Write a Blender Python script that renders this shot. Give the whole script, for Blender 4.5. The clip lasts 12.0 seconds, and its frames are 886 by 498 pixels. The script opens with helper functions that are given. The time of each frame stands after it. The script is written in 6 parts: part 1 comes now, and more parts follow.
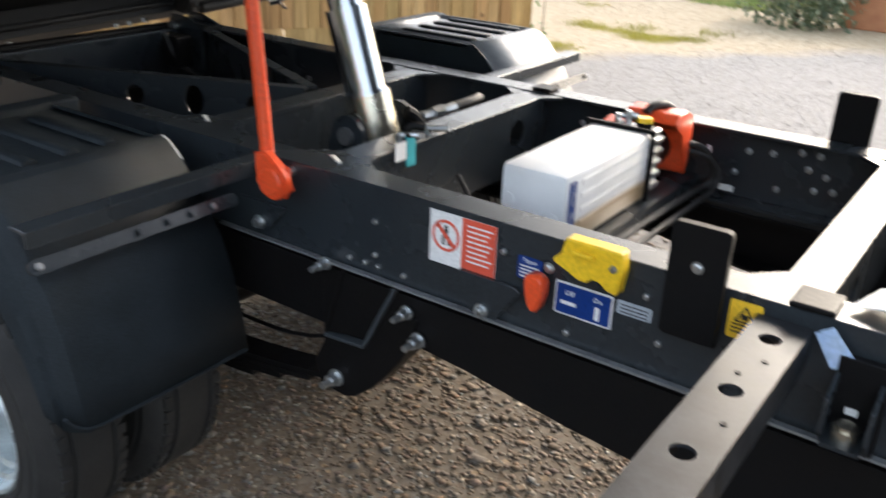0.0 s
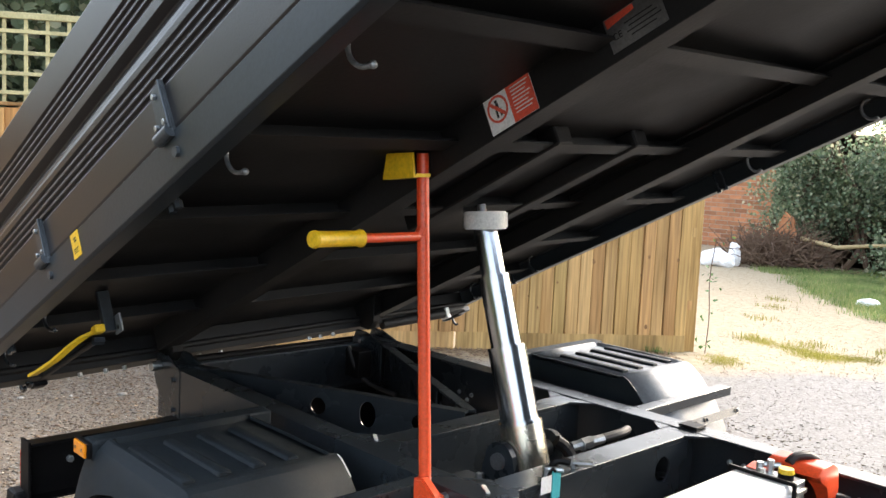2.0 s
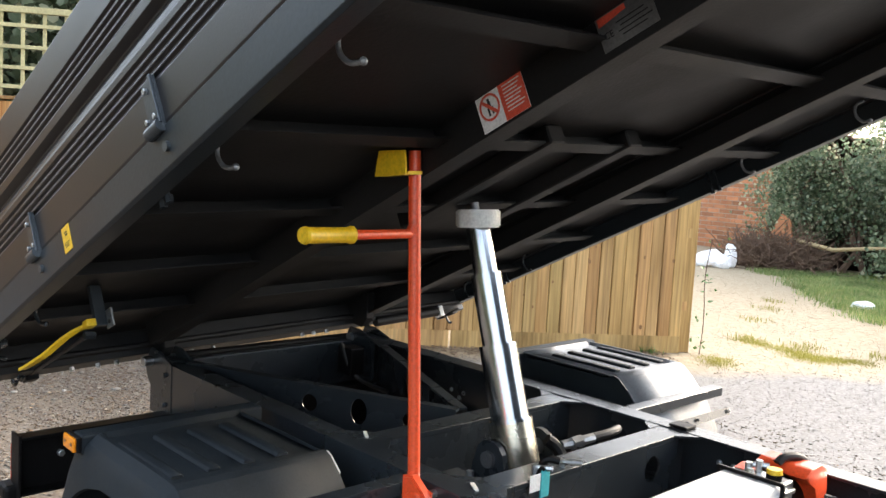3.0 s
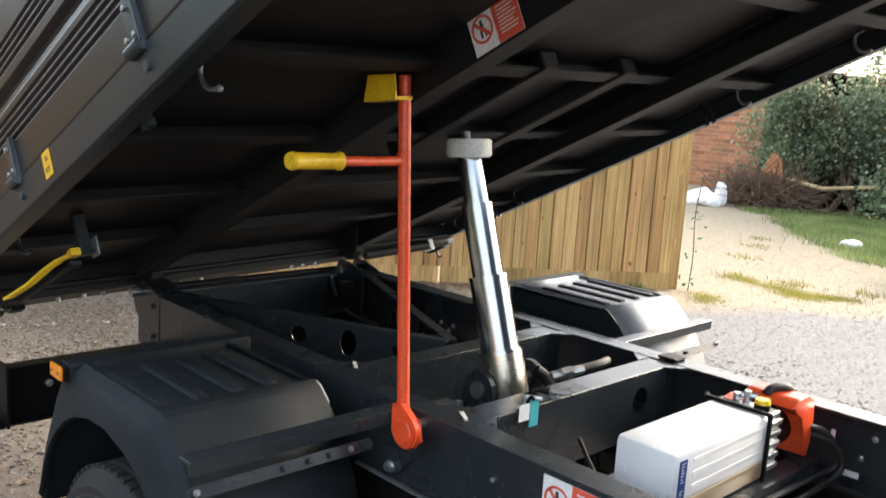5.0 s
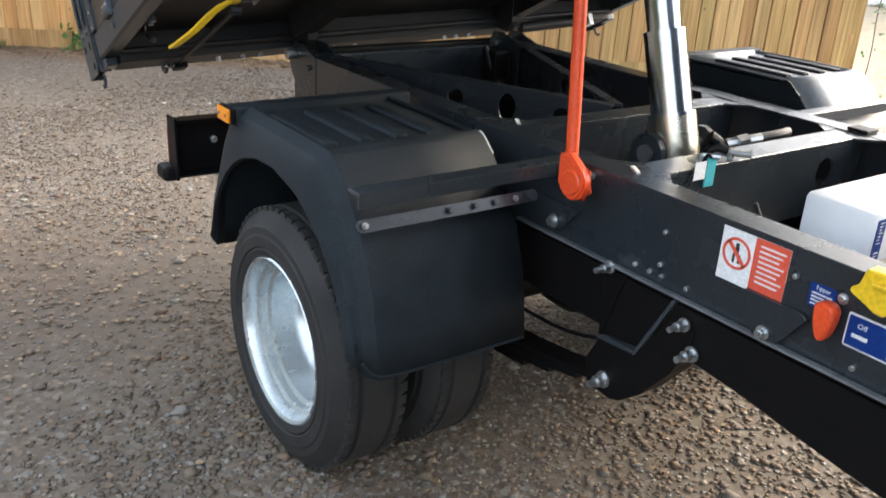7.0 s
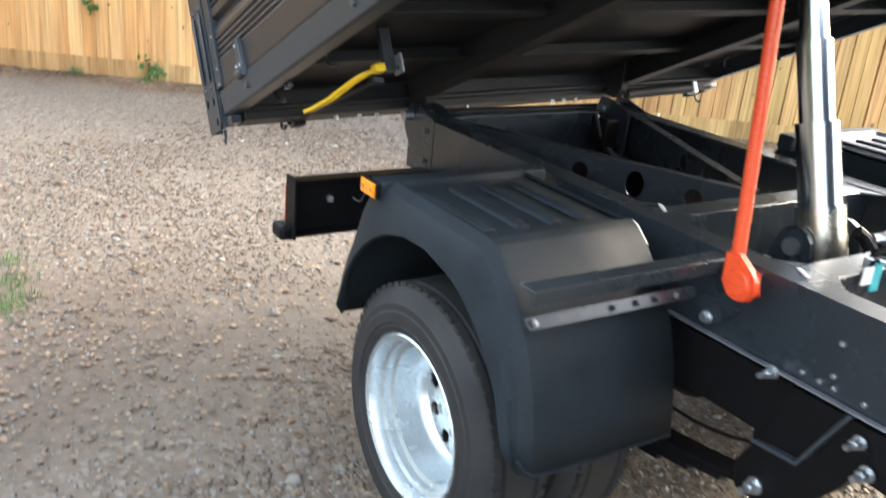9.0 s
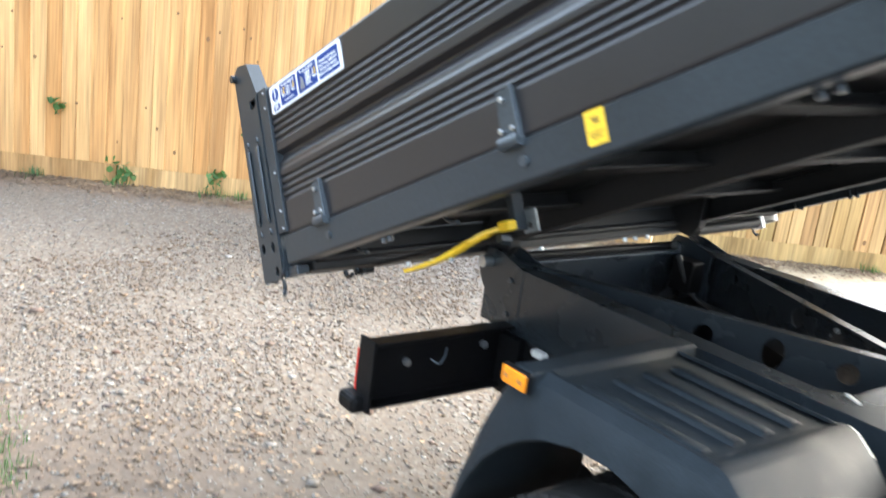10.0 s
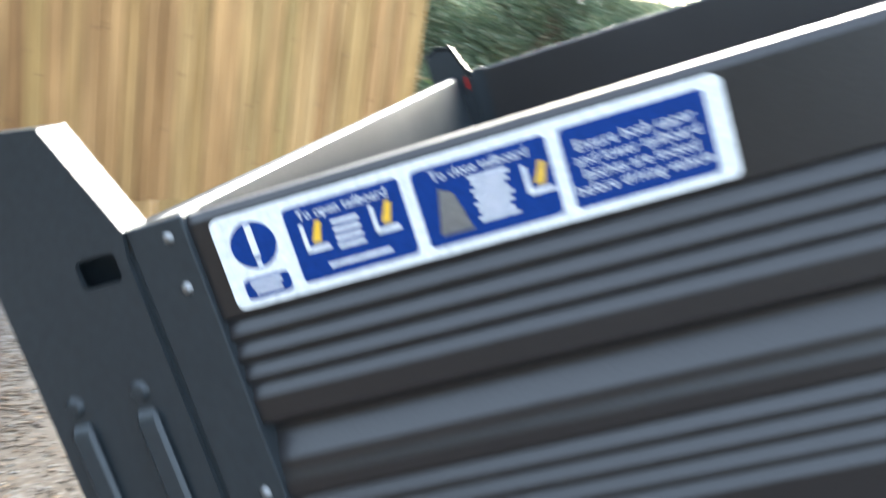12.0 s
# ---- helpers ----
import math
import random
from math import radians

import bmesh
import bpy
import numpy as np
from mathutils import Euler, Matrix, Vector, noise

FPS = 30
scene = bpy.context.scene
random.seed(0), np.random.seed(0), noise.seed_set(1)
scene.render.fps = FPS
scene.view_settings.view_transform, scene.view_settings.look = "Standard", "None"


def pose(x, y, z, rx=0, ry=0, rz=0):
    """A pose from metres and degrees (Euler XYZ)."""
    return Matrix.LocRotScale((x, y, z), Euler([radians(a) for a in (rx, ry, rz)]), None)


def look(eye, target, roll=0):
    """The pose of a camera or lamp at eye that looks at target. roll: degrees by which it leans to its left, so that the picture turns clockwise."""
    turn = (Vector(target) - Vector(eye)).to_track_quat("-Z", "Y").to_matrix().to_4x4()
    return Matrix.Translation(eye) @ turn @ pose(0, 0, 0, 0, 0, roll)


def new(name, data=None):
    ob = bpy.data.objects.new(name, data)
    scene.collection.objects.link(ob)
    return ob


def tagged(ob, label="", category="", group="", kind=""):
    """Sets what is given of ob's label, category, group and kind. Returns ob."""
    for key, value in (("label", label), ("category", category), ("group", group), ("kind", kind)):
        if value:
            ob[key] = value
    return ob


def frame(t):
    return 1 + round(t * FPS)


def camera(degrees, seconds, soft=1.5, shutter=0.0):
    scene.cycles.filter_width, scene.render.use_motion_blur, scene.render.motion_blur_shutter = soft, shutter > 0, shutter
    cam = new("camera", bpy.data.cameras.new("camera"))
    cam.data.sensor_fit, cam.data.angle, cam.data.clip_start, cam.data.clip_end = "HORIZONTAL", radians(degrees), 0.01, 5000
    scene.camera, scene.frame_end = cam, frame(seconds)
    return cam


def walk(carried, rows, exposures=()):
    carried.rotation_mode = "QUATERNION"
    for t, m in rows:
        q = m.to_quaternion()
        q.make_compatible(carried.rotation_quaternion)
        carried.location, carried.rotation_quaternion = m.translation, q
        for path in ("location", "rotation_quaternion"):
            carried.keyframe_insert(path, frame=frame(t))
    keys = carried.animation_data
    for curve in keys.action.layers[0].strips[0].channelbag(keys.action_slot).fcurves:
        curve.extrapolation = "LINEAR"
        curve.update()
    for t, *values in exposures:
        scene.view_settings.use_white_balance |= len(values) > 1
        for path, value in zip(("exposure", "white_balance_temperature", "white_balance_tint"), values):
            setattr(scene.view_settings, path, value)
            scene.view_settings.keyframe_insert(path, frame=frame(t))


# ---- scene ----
cam = camera(53.9, 12.0, 1.5, 0.5)
PATH = [
    (0, (1.081, -1.181, 1.296), (0.034, 0.319, 0.485), 2.2),
    (0.2, (1.084, -1.194, 1.312), (-0.045, 0.258, 0.527), 2.6),
    (0.5, (1.115, -1.209, 1.323), (-0.123, 0.17, 0.571), 3.4),
    (0.7, (1.128, -1.231, 1.353), (-0.171, 0.137, 0.687), 4.5),
    (1, (1.156, -1.249, 1.392), (-0.208, 0.124, 0.888), 3.9),
    (1.2, (1.166, -1.261, 1.424), (-0.231, 0.102, 0.987), 3.5),
    (1.5, (1.187, -1.284, 1.428), (-0.268, 0.061, 1.154), 3.1),
    (2, (1.211, -1.291, 1.442), (-0.241, 0.071, 1.249), 2.7),
    (2.5, (1.221, -1.288, 1.443), (-0.229, 0.077, 1.258), 2.8),
    (3, (1.221, -1.283, 1.441), (-0.226, 0.083, 1.245), 3.3),
    (3.2, (1.223, -1.277, 1.435), (-0.229, 0.084, 1.24), 3.4),
    (5, (1.202, -1.264, 1.418), (-0.21, 0.112, 1.083), 3.7),
    (5.5, (1.19, -1.26, 1.397), (-0.249, 0.063, 0.972), 3.2),
    (6, (1.172, -1.267, 1.348), (-0.331, -0.036, 0.874), 2.9),
    (6.5, (1.148, -1.266, 1.283), (-0.383, -0.146, 0.651), 3.8),
    (6.7, (1.137, -1.275, 1.266), (-0.369, -0.163, 0.562), 3.8),
    (8.3, (1.121, -1.289, 1.276), (-0.374, -0.275, 0.418), 3.9),
    (8.5, (1.094, -1.312, 1.288), (-0.419, -0.286, 0.476), 5.1),
    (8.7, (1.037, -1.371, 1.303), (-0.488, -0.324, 0.542), 6.8),
    (9, (0.922, -1.451, 1.34), (-0.633, -0.408, 0.635), 5.6),
    (9.2, (0.823, -1.498, 1.329), (-0.712, -0.389, 0.685), 5.8),
    (9.5, (0.659, -1.546, 1.361), (-0.831, -0.368, 0.735), 7.3),
    (9.8, (0.494, -1.576, 1.345), (-1.03, -0.391, 0.823), 7.9),
    (10, (0.343, -1.59, 1.364), (-1.184, -0.396, 0.869), 7.4),
    (10.2, (0.19, -1.59, 1.361), (-1.296, -0.332, 0.907), 8.8),
    (10.5, (-0.073, -1.616, 1.336), (-1.371, -0.159, 0.896), 10.0),
    (10.8, (-0.32, -1.571, 1.353), (-1.515, -0.046, 0.855), 9.8),
    (11, (-0.499, -1.52, 1.325), (-1.674, 0.027, 0.849), 9.7),
    (11.2, (-0.665, -1.473, 1.321), (-1.841, 0.078, 0.859), 9.2),
    (11.5, (-0.943, -1.392, 1.295), (-1.838, 0.318, 0.773), 11.1),
    (11.7, (-1.131, -1.333, 1.281), (-1.778, 0.51, 0.853), 9.9),
    (12, (-1.375, -1.204, 1.311), (-1.612, 0.722, 0.828), 8.4),
]
EXPOSURES = [(0, 1.15, 6600, 10), (0.6, 1.3, 6700, 10), (1, 1.6, 6800, 10), (1.6, 1.5, 6650, 10), (3, 1.4, 6650, 10), (4.8, 1.3, 6700, 10), (6, 1.25, 6700, 10), (6.7, 1.4, 6600, 10), (8.3, 2.1, 6650, 10), (9, 2.2, 6500, 9), (9.5, 2.3, 6450, 8), (10.5, 2.35, 5850, 6), (11, 2.2, 6050, 6), (11.5, 2.45, 6300, 7), (12, 1.8, 5950, 5)]
walk(cam, [(t, look(eye, target, roll)) for t, eye, target, roll in PATH], EXPOSURES)

# ---- light ----
world = bpy.data.worlds.new("world")
scene.world = world
world.use_nodes = True
wn, wl = world.node_tree.nodes, world.node_tree.links
sky = wn.new("ShaderNodeTexSky")
sky.sky_type = "NISHITA"
sky.sun_disc = False
sky.sun_elevation, sky.sun_rotation = radians(26), radians(5)
sky.air_density, sky.dust_density, sky.ozone_density = 1.0, 4.0, 0.6
# thin high cloud evens out the blue
cloud = wn.new("ShaderNodeMix")
cloud.data_type = "RGBA"
cloud.inputs["Factor"].default_value = 0.5
cloud.inputs["B"].default_value = (4.4, 4.8, 5.4, 1)
wl.new(sky.outputs["Color"], cloud.inputs["A"])
wl.new(cloud.outputs["Result"], wn["Background"].inputs["Color"])
wn["Background"].inputs["Strength"].default_value = 0.28
sun_data = bpy.data.lights.new("sun", "SUN")
sun_data.energy, sun_data.angle, sun_data.color = 2.3, radians(24), (1.0, 0.94, 0.86)
sun = new("sun", sun_data)
sun.matrix_world = look((0.8, 10, 4.8), (0, 0, 0))


# ---- materials ----
def tree(name):
    m = bpy.data.materials.new(name)
    m.use_nodes = True
    return m, m.node_tree.nodes, m.node_tree.links, m.node_tree.nodes["Principled BSDF"]


def noise_node(n, l, vec, scale, detail=4.0, stretch=None):
    if stretch:
        mp = n.new("ShaderNodeMapping")
        mp.inputs["Scale"].default_value = stretch
        l.new(vec, mp.inputs["Vector"])
        vec = mp.outputs["Vector"]
    t = n.new("ShaderNodeTexNoise")
    t.inputs["Scale"].default_value, t.inputs["Detail"].default_value = scale, detail
    l.new(vec, t.inputs["Vector"])
    return t.outputs["Fac"]


def ramp(n, l, fac, stops):
    r = n.new("ShaderNodeValToRGB")
    while len(r.color_ramp.elements) < len(stops):
        r.color_ramp.elements.new(0.5)
    for e, (p, c) in zip(r.color_ramp.elements, stops):
        e.position, e.color = p, (*c, 1)
    l.new(fac, r.inputs["Fac"])
    return r.outputs["Color"]


def mix(n, l, fac, a, b, mode="MIX"):
    x = n.new("ShaderNodeMix")
    x.data_type, x.blend_type = "RGBA", mode
    for sock, v in ((x.inputs["Factor"], fac), (x.inputs["A"], a), (x.inputs["B"], b)):
        if isinstance(v, (int, float)):
            sock.default_value = v
        elif isinstance(v, tuple):
            sock.default_value = (*v, 1)
        else:
            l.new(v, sock)
    return x.outputs["Result"]


def mat(name, c1, c2=None, rough=0.5, metal=0.0, scale=6.0, fine=90.0, bump=0.15, rvar=0.15, stretch=None, vary=0.0, dist=0.002, spec=0.5, coat=0.0, grain=(0.78, 1.12)):
    """Two scales of mottling, a fine relief and an uneven gloss."""
    m, n, l, p = tree(name)
    co = n.new("ShaderNodeTexCoord").outputs["Object"]
    if vary:
        # each piece is cut from another place of the same stuff
        off = n.new("ShaderNodeVectorMath")
        off.operation = "MULTIPLY_ADD"
        l.new(n.new("ShaderNodeObjectInfo").outputs["Random"], off.inputs[0])
        off.inputs[1].default_value = (53.0, 31.0, 17.0)
        l.new(co, off.inputs[2])
        co = off.outputs["Vector"]
    c2 = c2 or tuple(c * 0.7 for c in c1)
    big = noise_node(n, l, co, scale, 5.0, stretch)
    small = noise_node(n, l, co, fine, 3.0, stretch)
    col = ramp(n, l, big, ((0.3, c2), (0.7, c1)))
    grain = ramp(n, l, small, ((0.25, (grain[0],) * 3), (0.75, (grain[1],) * 3)))
    col = mix(n, l, 1.0, col, grain, "MULTIPLY")
    if vary:
        info = n.new("ShaderNodeObjectInfo").outputs["Random"]
        shade = ramp(n, l, info, ((0.0, (1 - vary,) * 3), (1.0, (1 + vary,) * 3)))
        col = mix(n, l, 1.0, col, shade, "MULTIPLY")
    l.new(col, p.inputs["Base Color"])
    mr = n.new("ShaderNodeMapRange")
    mr.inputs["To Min"].default_value, mr.inputs["To Max"].default_value = max(rough - rvar, 0.02), min(rough + rvar, 1)
    l.new(big, mr.inputs["Value"])
    l.new(mr.outputs["Result"], p.inputs["Roughness"])
    p.inputs["Metallic"].default_value = metal
    p.inputs["Specular IOR Level"].default_value = spec
    p.inputs["Coat Weight"].default_value = coat
    if bump:
        b = n.new("ShaderNodeBump")
        b.inputs["Strength"].default_value, b.inputs["Distance"].default_value = bump, dist
        l.new(small, b.inputs["Height"])
        l.new(b.outputs["Normal"], p.inputs["Normal"])
    return m


FRAME = mat("grey_black_frame_paint", (0.022, 0.0275, 0.032), (0.017, 0.021, 0.025), 0.27, 0, 5, 160, 0.12, 0.10)
CHASSIS = mat("black_chassis_paint", (0.0042, 0.0042, 0.0047), (0.0064, 0.0056, 0.0055), 0.5, 0, 7, 120, 0.2, 0.15, spec=0.14)
BODY = mat("dark_grey_body_paint", (0.0235, 0.0295, 0.0340), (0.0195, 0.0245, 0.0285), 0.34, 0, 4, 140, 0.08, 0.08, spec=0.42)
BOARD = mat("anthracite_board_paint", (0.0156, 0.0139, 0.0147), (0.0126, 0.0112, 0.0118), 0.33, 0, 3, 300, 0.10, 0.06, spec=0.6)
UNDER = mat("black_underside_paint", (0.0120, 0.0118, 0.0120), (0.0080, 0.0078, 0.0080), 0.55, 0, 5, 110, 0.25, 0.15, spec=0.3)
GUARD = mat("black_moulded_plastic", (0.0175, 0.0228, 0.0270), (0.0122, 0.0160, 0.0190), 0.55, 0, 16, 420, 0.5, 0.14, spec=0.14, grain=(0.55, 1.4))
# the black guard plastic with sky glare painted in as pale grey
GUARD_GLARE = mat("glare_pale_plastic", (0.235, 0.245, 0.252), (0.105, 0.112, 0.120), 0.36, 0, 9, 300, 0.3, 0.14, spec=0.8, grain=(0.6, 1.3))
RUBBER = mat("tyre_rubber", (0.009, 0.0088, 0.0087), (0.017, 0.016, 0.0145), 0.75, 0, 9, 90, 0.4, 0.1)
SILVER = mat("silver_wheel_paint", (0.60, 0.655, 0.665), (0.52, 0.57, 0.585), 0.27, 0.7, 6, 150, 0.02, 0.08)
ZINC = mat("zinc_plated_steel", (0.62, 0.64, 0.64), (0.40, 0.42, 0.43), 0.32, 0.9, 40, 300, 0.1, 0.15)
CHROME = mat("polished_ram_steel", (0.50, 0.53, 0.57), (0.46, 0.49, 0.53), 0.19, 1.0, 6, 900, 0.0, 0.03)
BARREL = mat("zinc_yellow_barrel", (0.62, 0.58, 0.48), (0.50, 0.46, 0.38), 0.25, 0.95, 10, 200, 0.06, 0.1)
STEEL = mat("bare_dull_steel", (0.34, 0.34, 0.34), (0.22, 0.22, 0.22), 0.42, 0.85, 12, 200, 0.15, 0.15)
ORANGE = mat("orange_red_gloss_paint", (0.78, 0.085, 0.022), (0.70, 0.07, 0.02), 0.32, 0, 8, 150, 0.06, 0.08)
YELLOW = mat("yellow_paint", (0.85, 0.55, 0.02), (0.76, 0.46, 0.015), 0.4, 0, 10, 150, 0.06, 0.1)
YELLOW_STICKER = mat("yellow_vinyl", (0.85, 0.52, 0.03), (0.80, 0.48, 0.03), 0.4, 0, 6, 200, 0.02, 0.05)
WHITE = mat("white_vinyl", (0.80, 0.80, 0.79), (0.74, 0.74, 0.73), 0.35, 0, 6, 200, 0.02, 0.05)
RED = mat("red_vinyl", (0.72, 0.10, 0.055), (0.66, 0.09, 0.05), 0.35, 0, 6, 200, 0.02, 0.05)
BLUE = mat("blue_vinyl", (0.006, 0.036, 0.19), (0.005, 0.031, 0.17), 0.45, 0, 6, 200, 0.02, 0.05, spec=0.2)
BLACK = mat("black_print", (0.02, 0.02, 0.02), None, 0.5, 0, 6, 100, 0.02, 0.05)
RUBBER_GRIP = mat("black_rubber_hose", (0.010, 0.010, 0.010), (0.015, 0.014, 0.014), 0.6, 0, 30, 200, 0.2, 0.1)
PALE_PLASTIC = mat("white_nylon", (0.70, 0.69, 0.64), (0.60, 0.58, 0.53), 0.45, 0, 20, 150, 0.08, 0.1)
NYLON = mat("clean_white_nylon", (0.80, 0.80, 0.76), (0.74, 0.73, 0.69), 0.4, 0, 20, 150, 0.05, 0.1)
TEAL = mat("turquoise_plastic", (0.06, 0.42, 0.45), (0.05, 0.36, 0.40), 0.4, 0, 20, 150, 0.03, 0.1)
AMBER = mat("amber_lens", (0.85, 0.28, 0.01), (0.75, 0.22, 0.01), 0.18, 0, 60, 300, 0.3, 0.05)
RED_LENS = mat("red_lens", (0.55, 0.02, 0.015), (0.45, 0.015, 0.012), 0.18, 0, 60, 300, 0.2, 0.05)
ARM = mat("dusty_worn_arm_paint", (0.024, 0.0265, 0.031), (0.0085, 0.0098, 0.0118), 0.42, 0, 30, 140, 0.06, 0.16, spec=0.35)
BLUE_FILM = mat("pale_blue_plastic_film", (0.36, 0.50, 0.72), (0.50, 0.60, 0.76), 0.25, 0, 20, 120, 0.1, 0.1)
PALE_PLATE = mat("pale_printed_plate", (0.42, 0.47, 0.52), (0.34, 0.38, 0.43), 0.4, 0, 20, 200, 0.05, 0.1)
HOOK = mat("dull_galvanised_hook", (0.30, 0.32, 0.33), (0.20, 0.21, 0.22), 0.4, 0.6, 20, 200, 0.1, 0.1)
HINGE = mat("blue_grey_hinge_steel", (0.075, 0.087, 0.097), (0.055, 0.065, 0.073), 0.32, 0.4, 10, 160, 0.1, 0.1)


def fence_mat(name, tints, streak, dark):
    """Sawn boards: each its own tint, long streaks, darker stains and grey-green weathering towards the foot of some."""
    m, n, l, p = tree(name)
    info = n.new("ShaderNodeObjectInfo").outputs["Random"]
    off = n.new("ShaderNodeVectorMath")
    off.operation = "MULTIPLY_ADD"
    l.new(info, off.inputs[0])
    off.inputs[1].default_value = (53.0, 31.0, 17.0)
    l.new(n.new("ShaderNodeTexCoord").outputs["Object"], off.inputs[2])
    co = off.outputs["Vector"]
    base = ramp(n, l, info, tints)
    grain = noise_node(n, l, co, 55, 5.0, (1, 1, 0.05))
    broad = noise_node(n, l, co, 7, 4.0, (1, 1, 0.18))
    col = mix(n, l, 1.0, base, ramp(n, l, grain, ((0.3, (streak,) * 3), (0.7, (1.15, 1.12, 1.06)))), "MULTIPLY")
    col = mix(n, l, 1.0, col, ramp(n, l, broad, ((0.28, dark), (0.62, (1.08, 1.08, 1.05)))), "MULTIPLY")
    l.new(col, p.inputs["Base Color"])
    p.inputs["Roughness"].default_value = 0.8
    p.inputs["Specular IOR Level"].default_value = 0.3
    b = n.new("ShaderNodeBump")
    b.inputs["Strength"].default_value, b.inputs["Distance"].default_value = 0.5, 0.003
    l.new(grain, b.inputs["Height"])
    l.new(b.outputs["Normal"], p.inputs["Normal"])
    return m


FENCE = fence_mat("softwood_fence_board", ((0.0, (0.46, 0.235, 0.085)), (0.3, (0.60, 0.34, 0.14)), (0.5, (0.50, 0.27, 0.105)), (0.75, (0.67, 0.43, 0.20)), (1.0, (0.56, 0.31, 0.115))), 0.68, (0.70, 0.60, 0.50))
FENCE_OLD = fence_mat("weathered_fence_board", ((0.0, (0.32, 0.180, 0.078)), (0.2, (0.51, 0.305, 0.132)), (0.4, (0.40, 0.230, 0.098)), (0.6, (0.46, 0.300, 0.118)), (0.8, (0.55, 0.345, 0.160)), (1.0, (0.38, 0.260, 0.104))), 0.62, (0.58, 0.53, 0.45))
TRELLIS = mat("green_grey_trellis_wood", (0.55, 0.48, 0.25), (0.44, 0.38, 0.19), 0.8, 0, 8, 60, 0.4, 0.1, None, 0.15, 0.003)
KNOT = mat("wood_knot", (0.23, 0.12, 0.045), (0.17, 0.09, 0.033), 0.8, 0, 30, 90, 0.3, 0.1)
MORTAR = mat("wall_mortar", (0.42, 0.37, 0.31), (0.34, 0.29, 0.24), 0.9, 0, 9, 120, 0.6, 0.05)
BRICK = mat("red_brick", (0.46, 0.205, 0.095), (0.36, 0.145, 0.068), 0.85, 0, 12, 120, 0.6, 0.05, None, 0.35)
PALE_BRICK = mat("buff_quoin_stone", (0.55, 0.44, 0.33), (0.45, 0.36, 0.27), 0.85, 0, 12, 120, 0.5, 0.05, None, 0.2)
BAG = mat("white_plastic_sack", (0.88, 0.88, 0.88), (0.80, 0.80, 0.81), 0.45, 0, 6, 30, 0.4, 0.1)
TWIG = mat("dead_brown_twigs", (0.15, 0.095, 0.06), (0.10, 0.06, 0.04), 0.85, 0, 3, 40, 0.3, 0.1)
DRYBRANCH = mat("bare_branch_wood", (0.42, 0.32, 0.17), (0.32, 0.24, 0.12), 0.8, 0, 5, 40, 0.3, 0.1)


def leaf_mat(name, stops, rough=0.45, thin=0.0, low=(0.7, 0.72, 0.7), high=(1.2, 1.2, 1.15)):
    m, n, l, p = tree(name)
    geo = n.new("ShaderNodeNewGeometry").outputs["Random Per Island"]
    col = ramp(n, l, geo, stops)
    co = n.new("ShaderNodeTexCoord").outputs["Object"]
    patch = ramp(n, l, noise_node(n, l, co, 1.3), ((0.36, low), (0.64, high)))
    l.new(mix(n, l, 1.0, col, patch, "MULTIPLY"), p.inputs["Base Color"])
    p.inputs["Roughness"].default_value = rough
    if thin:
        tr = n.new("ShaderNodeBsdfTranslucent")
        l.new(p.inputs["Base Color"].links[0].from_socket, tr.inputs["Color"])
        add = n.new("ShaderNodeMixShader")
        add.inputs["Fac"].default_value = thin
        l.new(p.outputs["BSDF"], add.inputs[1])
        l.new(tr.outputs["BSDF"], add.inputs[2])
        l.new(add.outputs["Shader"], n["Material Output"].inputs["Surface"])
    return m


IVY = leaf_mat("ivy_leaves", ((0.0, (0.09, 0.12, 0.075)), (0.55, (0.16, 0.20, 0.125)), (0.85, (0.26, 0.28, 0.18)), (1.0, (0.44, 0.41, 0.28))), 0.3, 0.55)
HEDGE = leaf_mat("hedge_leaves", ((0.0, (0.10, 0.145, 0.085)), (0.5, (0.19, 0.25, 0.15)), (0.82, (0.32, 0.36, 0.23)), (1.0, (0.52, 0.48, 0.33))), 0.3, 0.5)
GRASS = leaf_mat("rough_grass", ((0.0, (0.12, 0.20, 0.06)), (0.5, (0.23, 0.31, 0.10)), (1.0, (0.44, 0.38, 0.19))), 0.6, 0.5, (0.6, 0.66, 0.6))
MOSS = leaf_mat("yellow_moss_and_grass", ((0.0, (0.19, 0.19, 0.03)), (0.6, (0.30, 0.28, 0.05)), (1.0, (0.36, 0.29, 0.11))), 0.7, 0.5)
WEED = leaf_mat("bright_weed_leaves", ((0.0, (0.05, 0.12, 0.03)), (1.0, (0.11, 0.2, 0.06))), 0.5, 0.4)
STONES = leaf_mat("gravel_stones", ((0.0, (0.088, 0.070, 0.051)), (0.2, (0.108, 0.089, 0.067)), (0.34, (0.132, 0.098, 0.078)), (0.48, (0.100, 0.095, 0.087)), (0.58, (0.160, 0.108, 0.067)), (0.68, (0.135, 0.124, 0.107)), (0.78, (0.090, 0.068, 0.062)), (0.88, (0.172, 0.155, 0.130)), (0.96, (0.135, 0.142, 0.150)), (1.0, (0.31, 0.28, 0.23))), 0.95, 0.0, (0.93, 0.78, 0.61), (1.06, 1.04, 1.01))
BIG_STONES = leaf_mat("larger_stones", ((0.0, (0.10, 0.055, 0.038)), (0.45, (0.12, 0.095, 0.077)), (0.85, (0.17, 0.15, 0.13)), (1.0, (0.30, 0.28, 0.26))), 0.9)
GREY_STONES = leaf_mat("grey_gravel_stones", ((0.0, (0.145, 0.131, 0.118)), (0.5, (0.185, 0.172, 0.159)), (0.9, (0.225, 0.213, 0.201)), (1.0, (0.31, 0.297, 0.28))), 0.95)
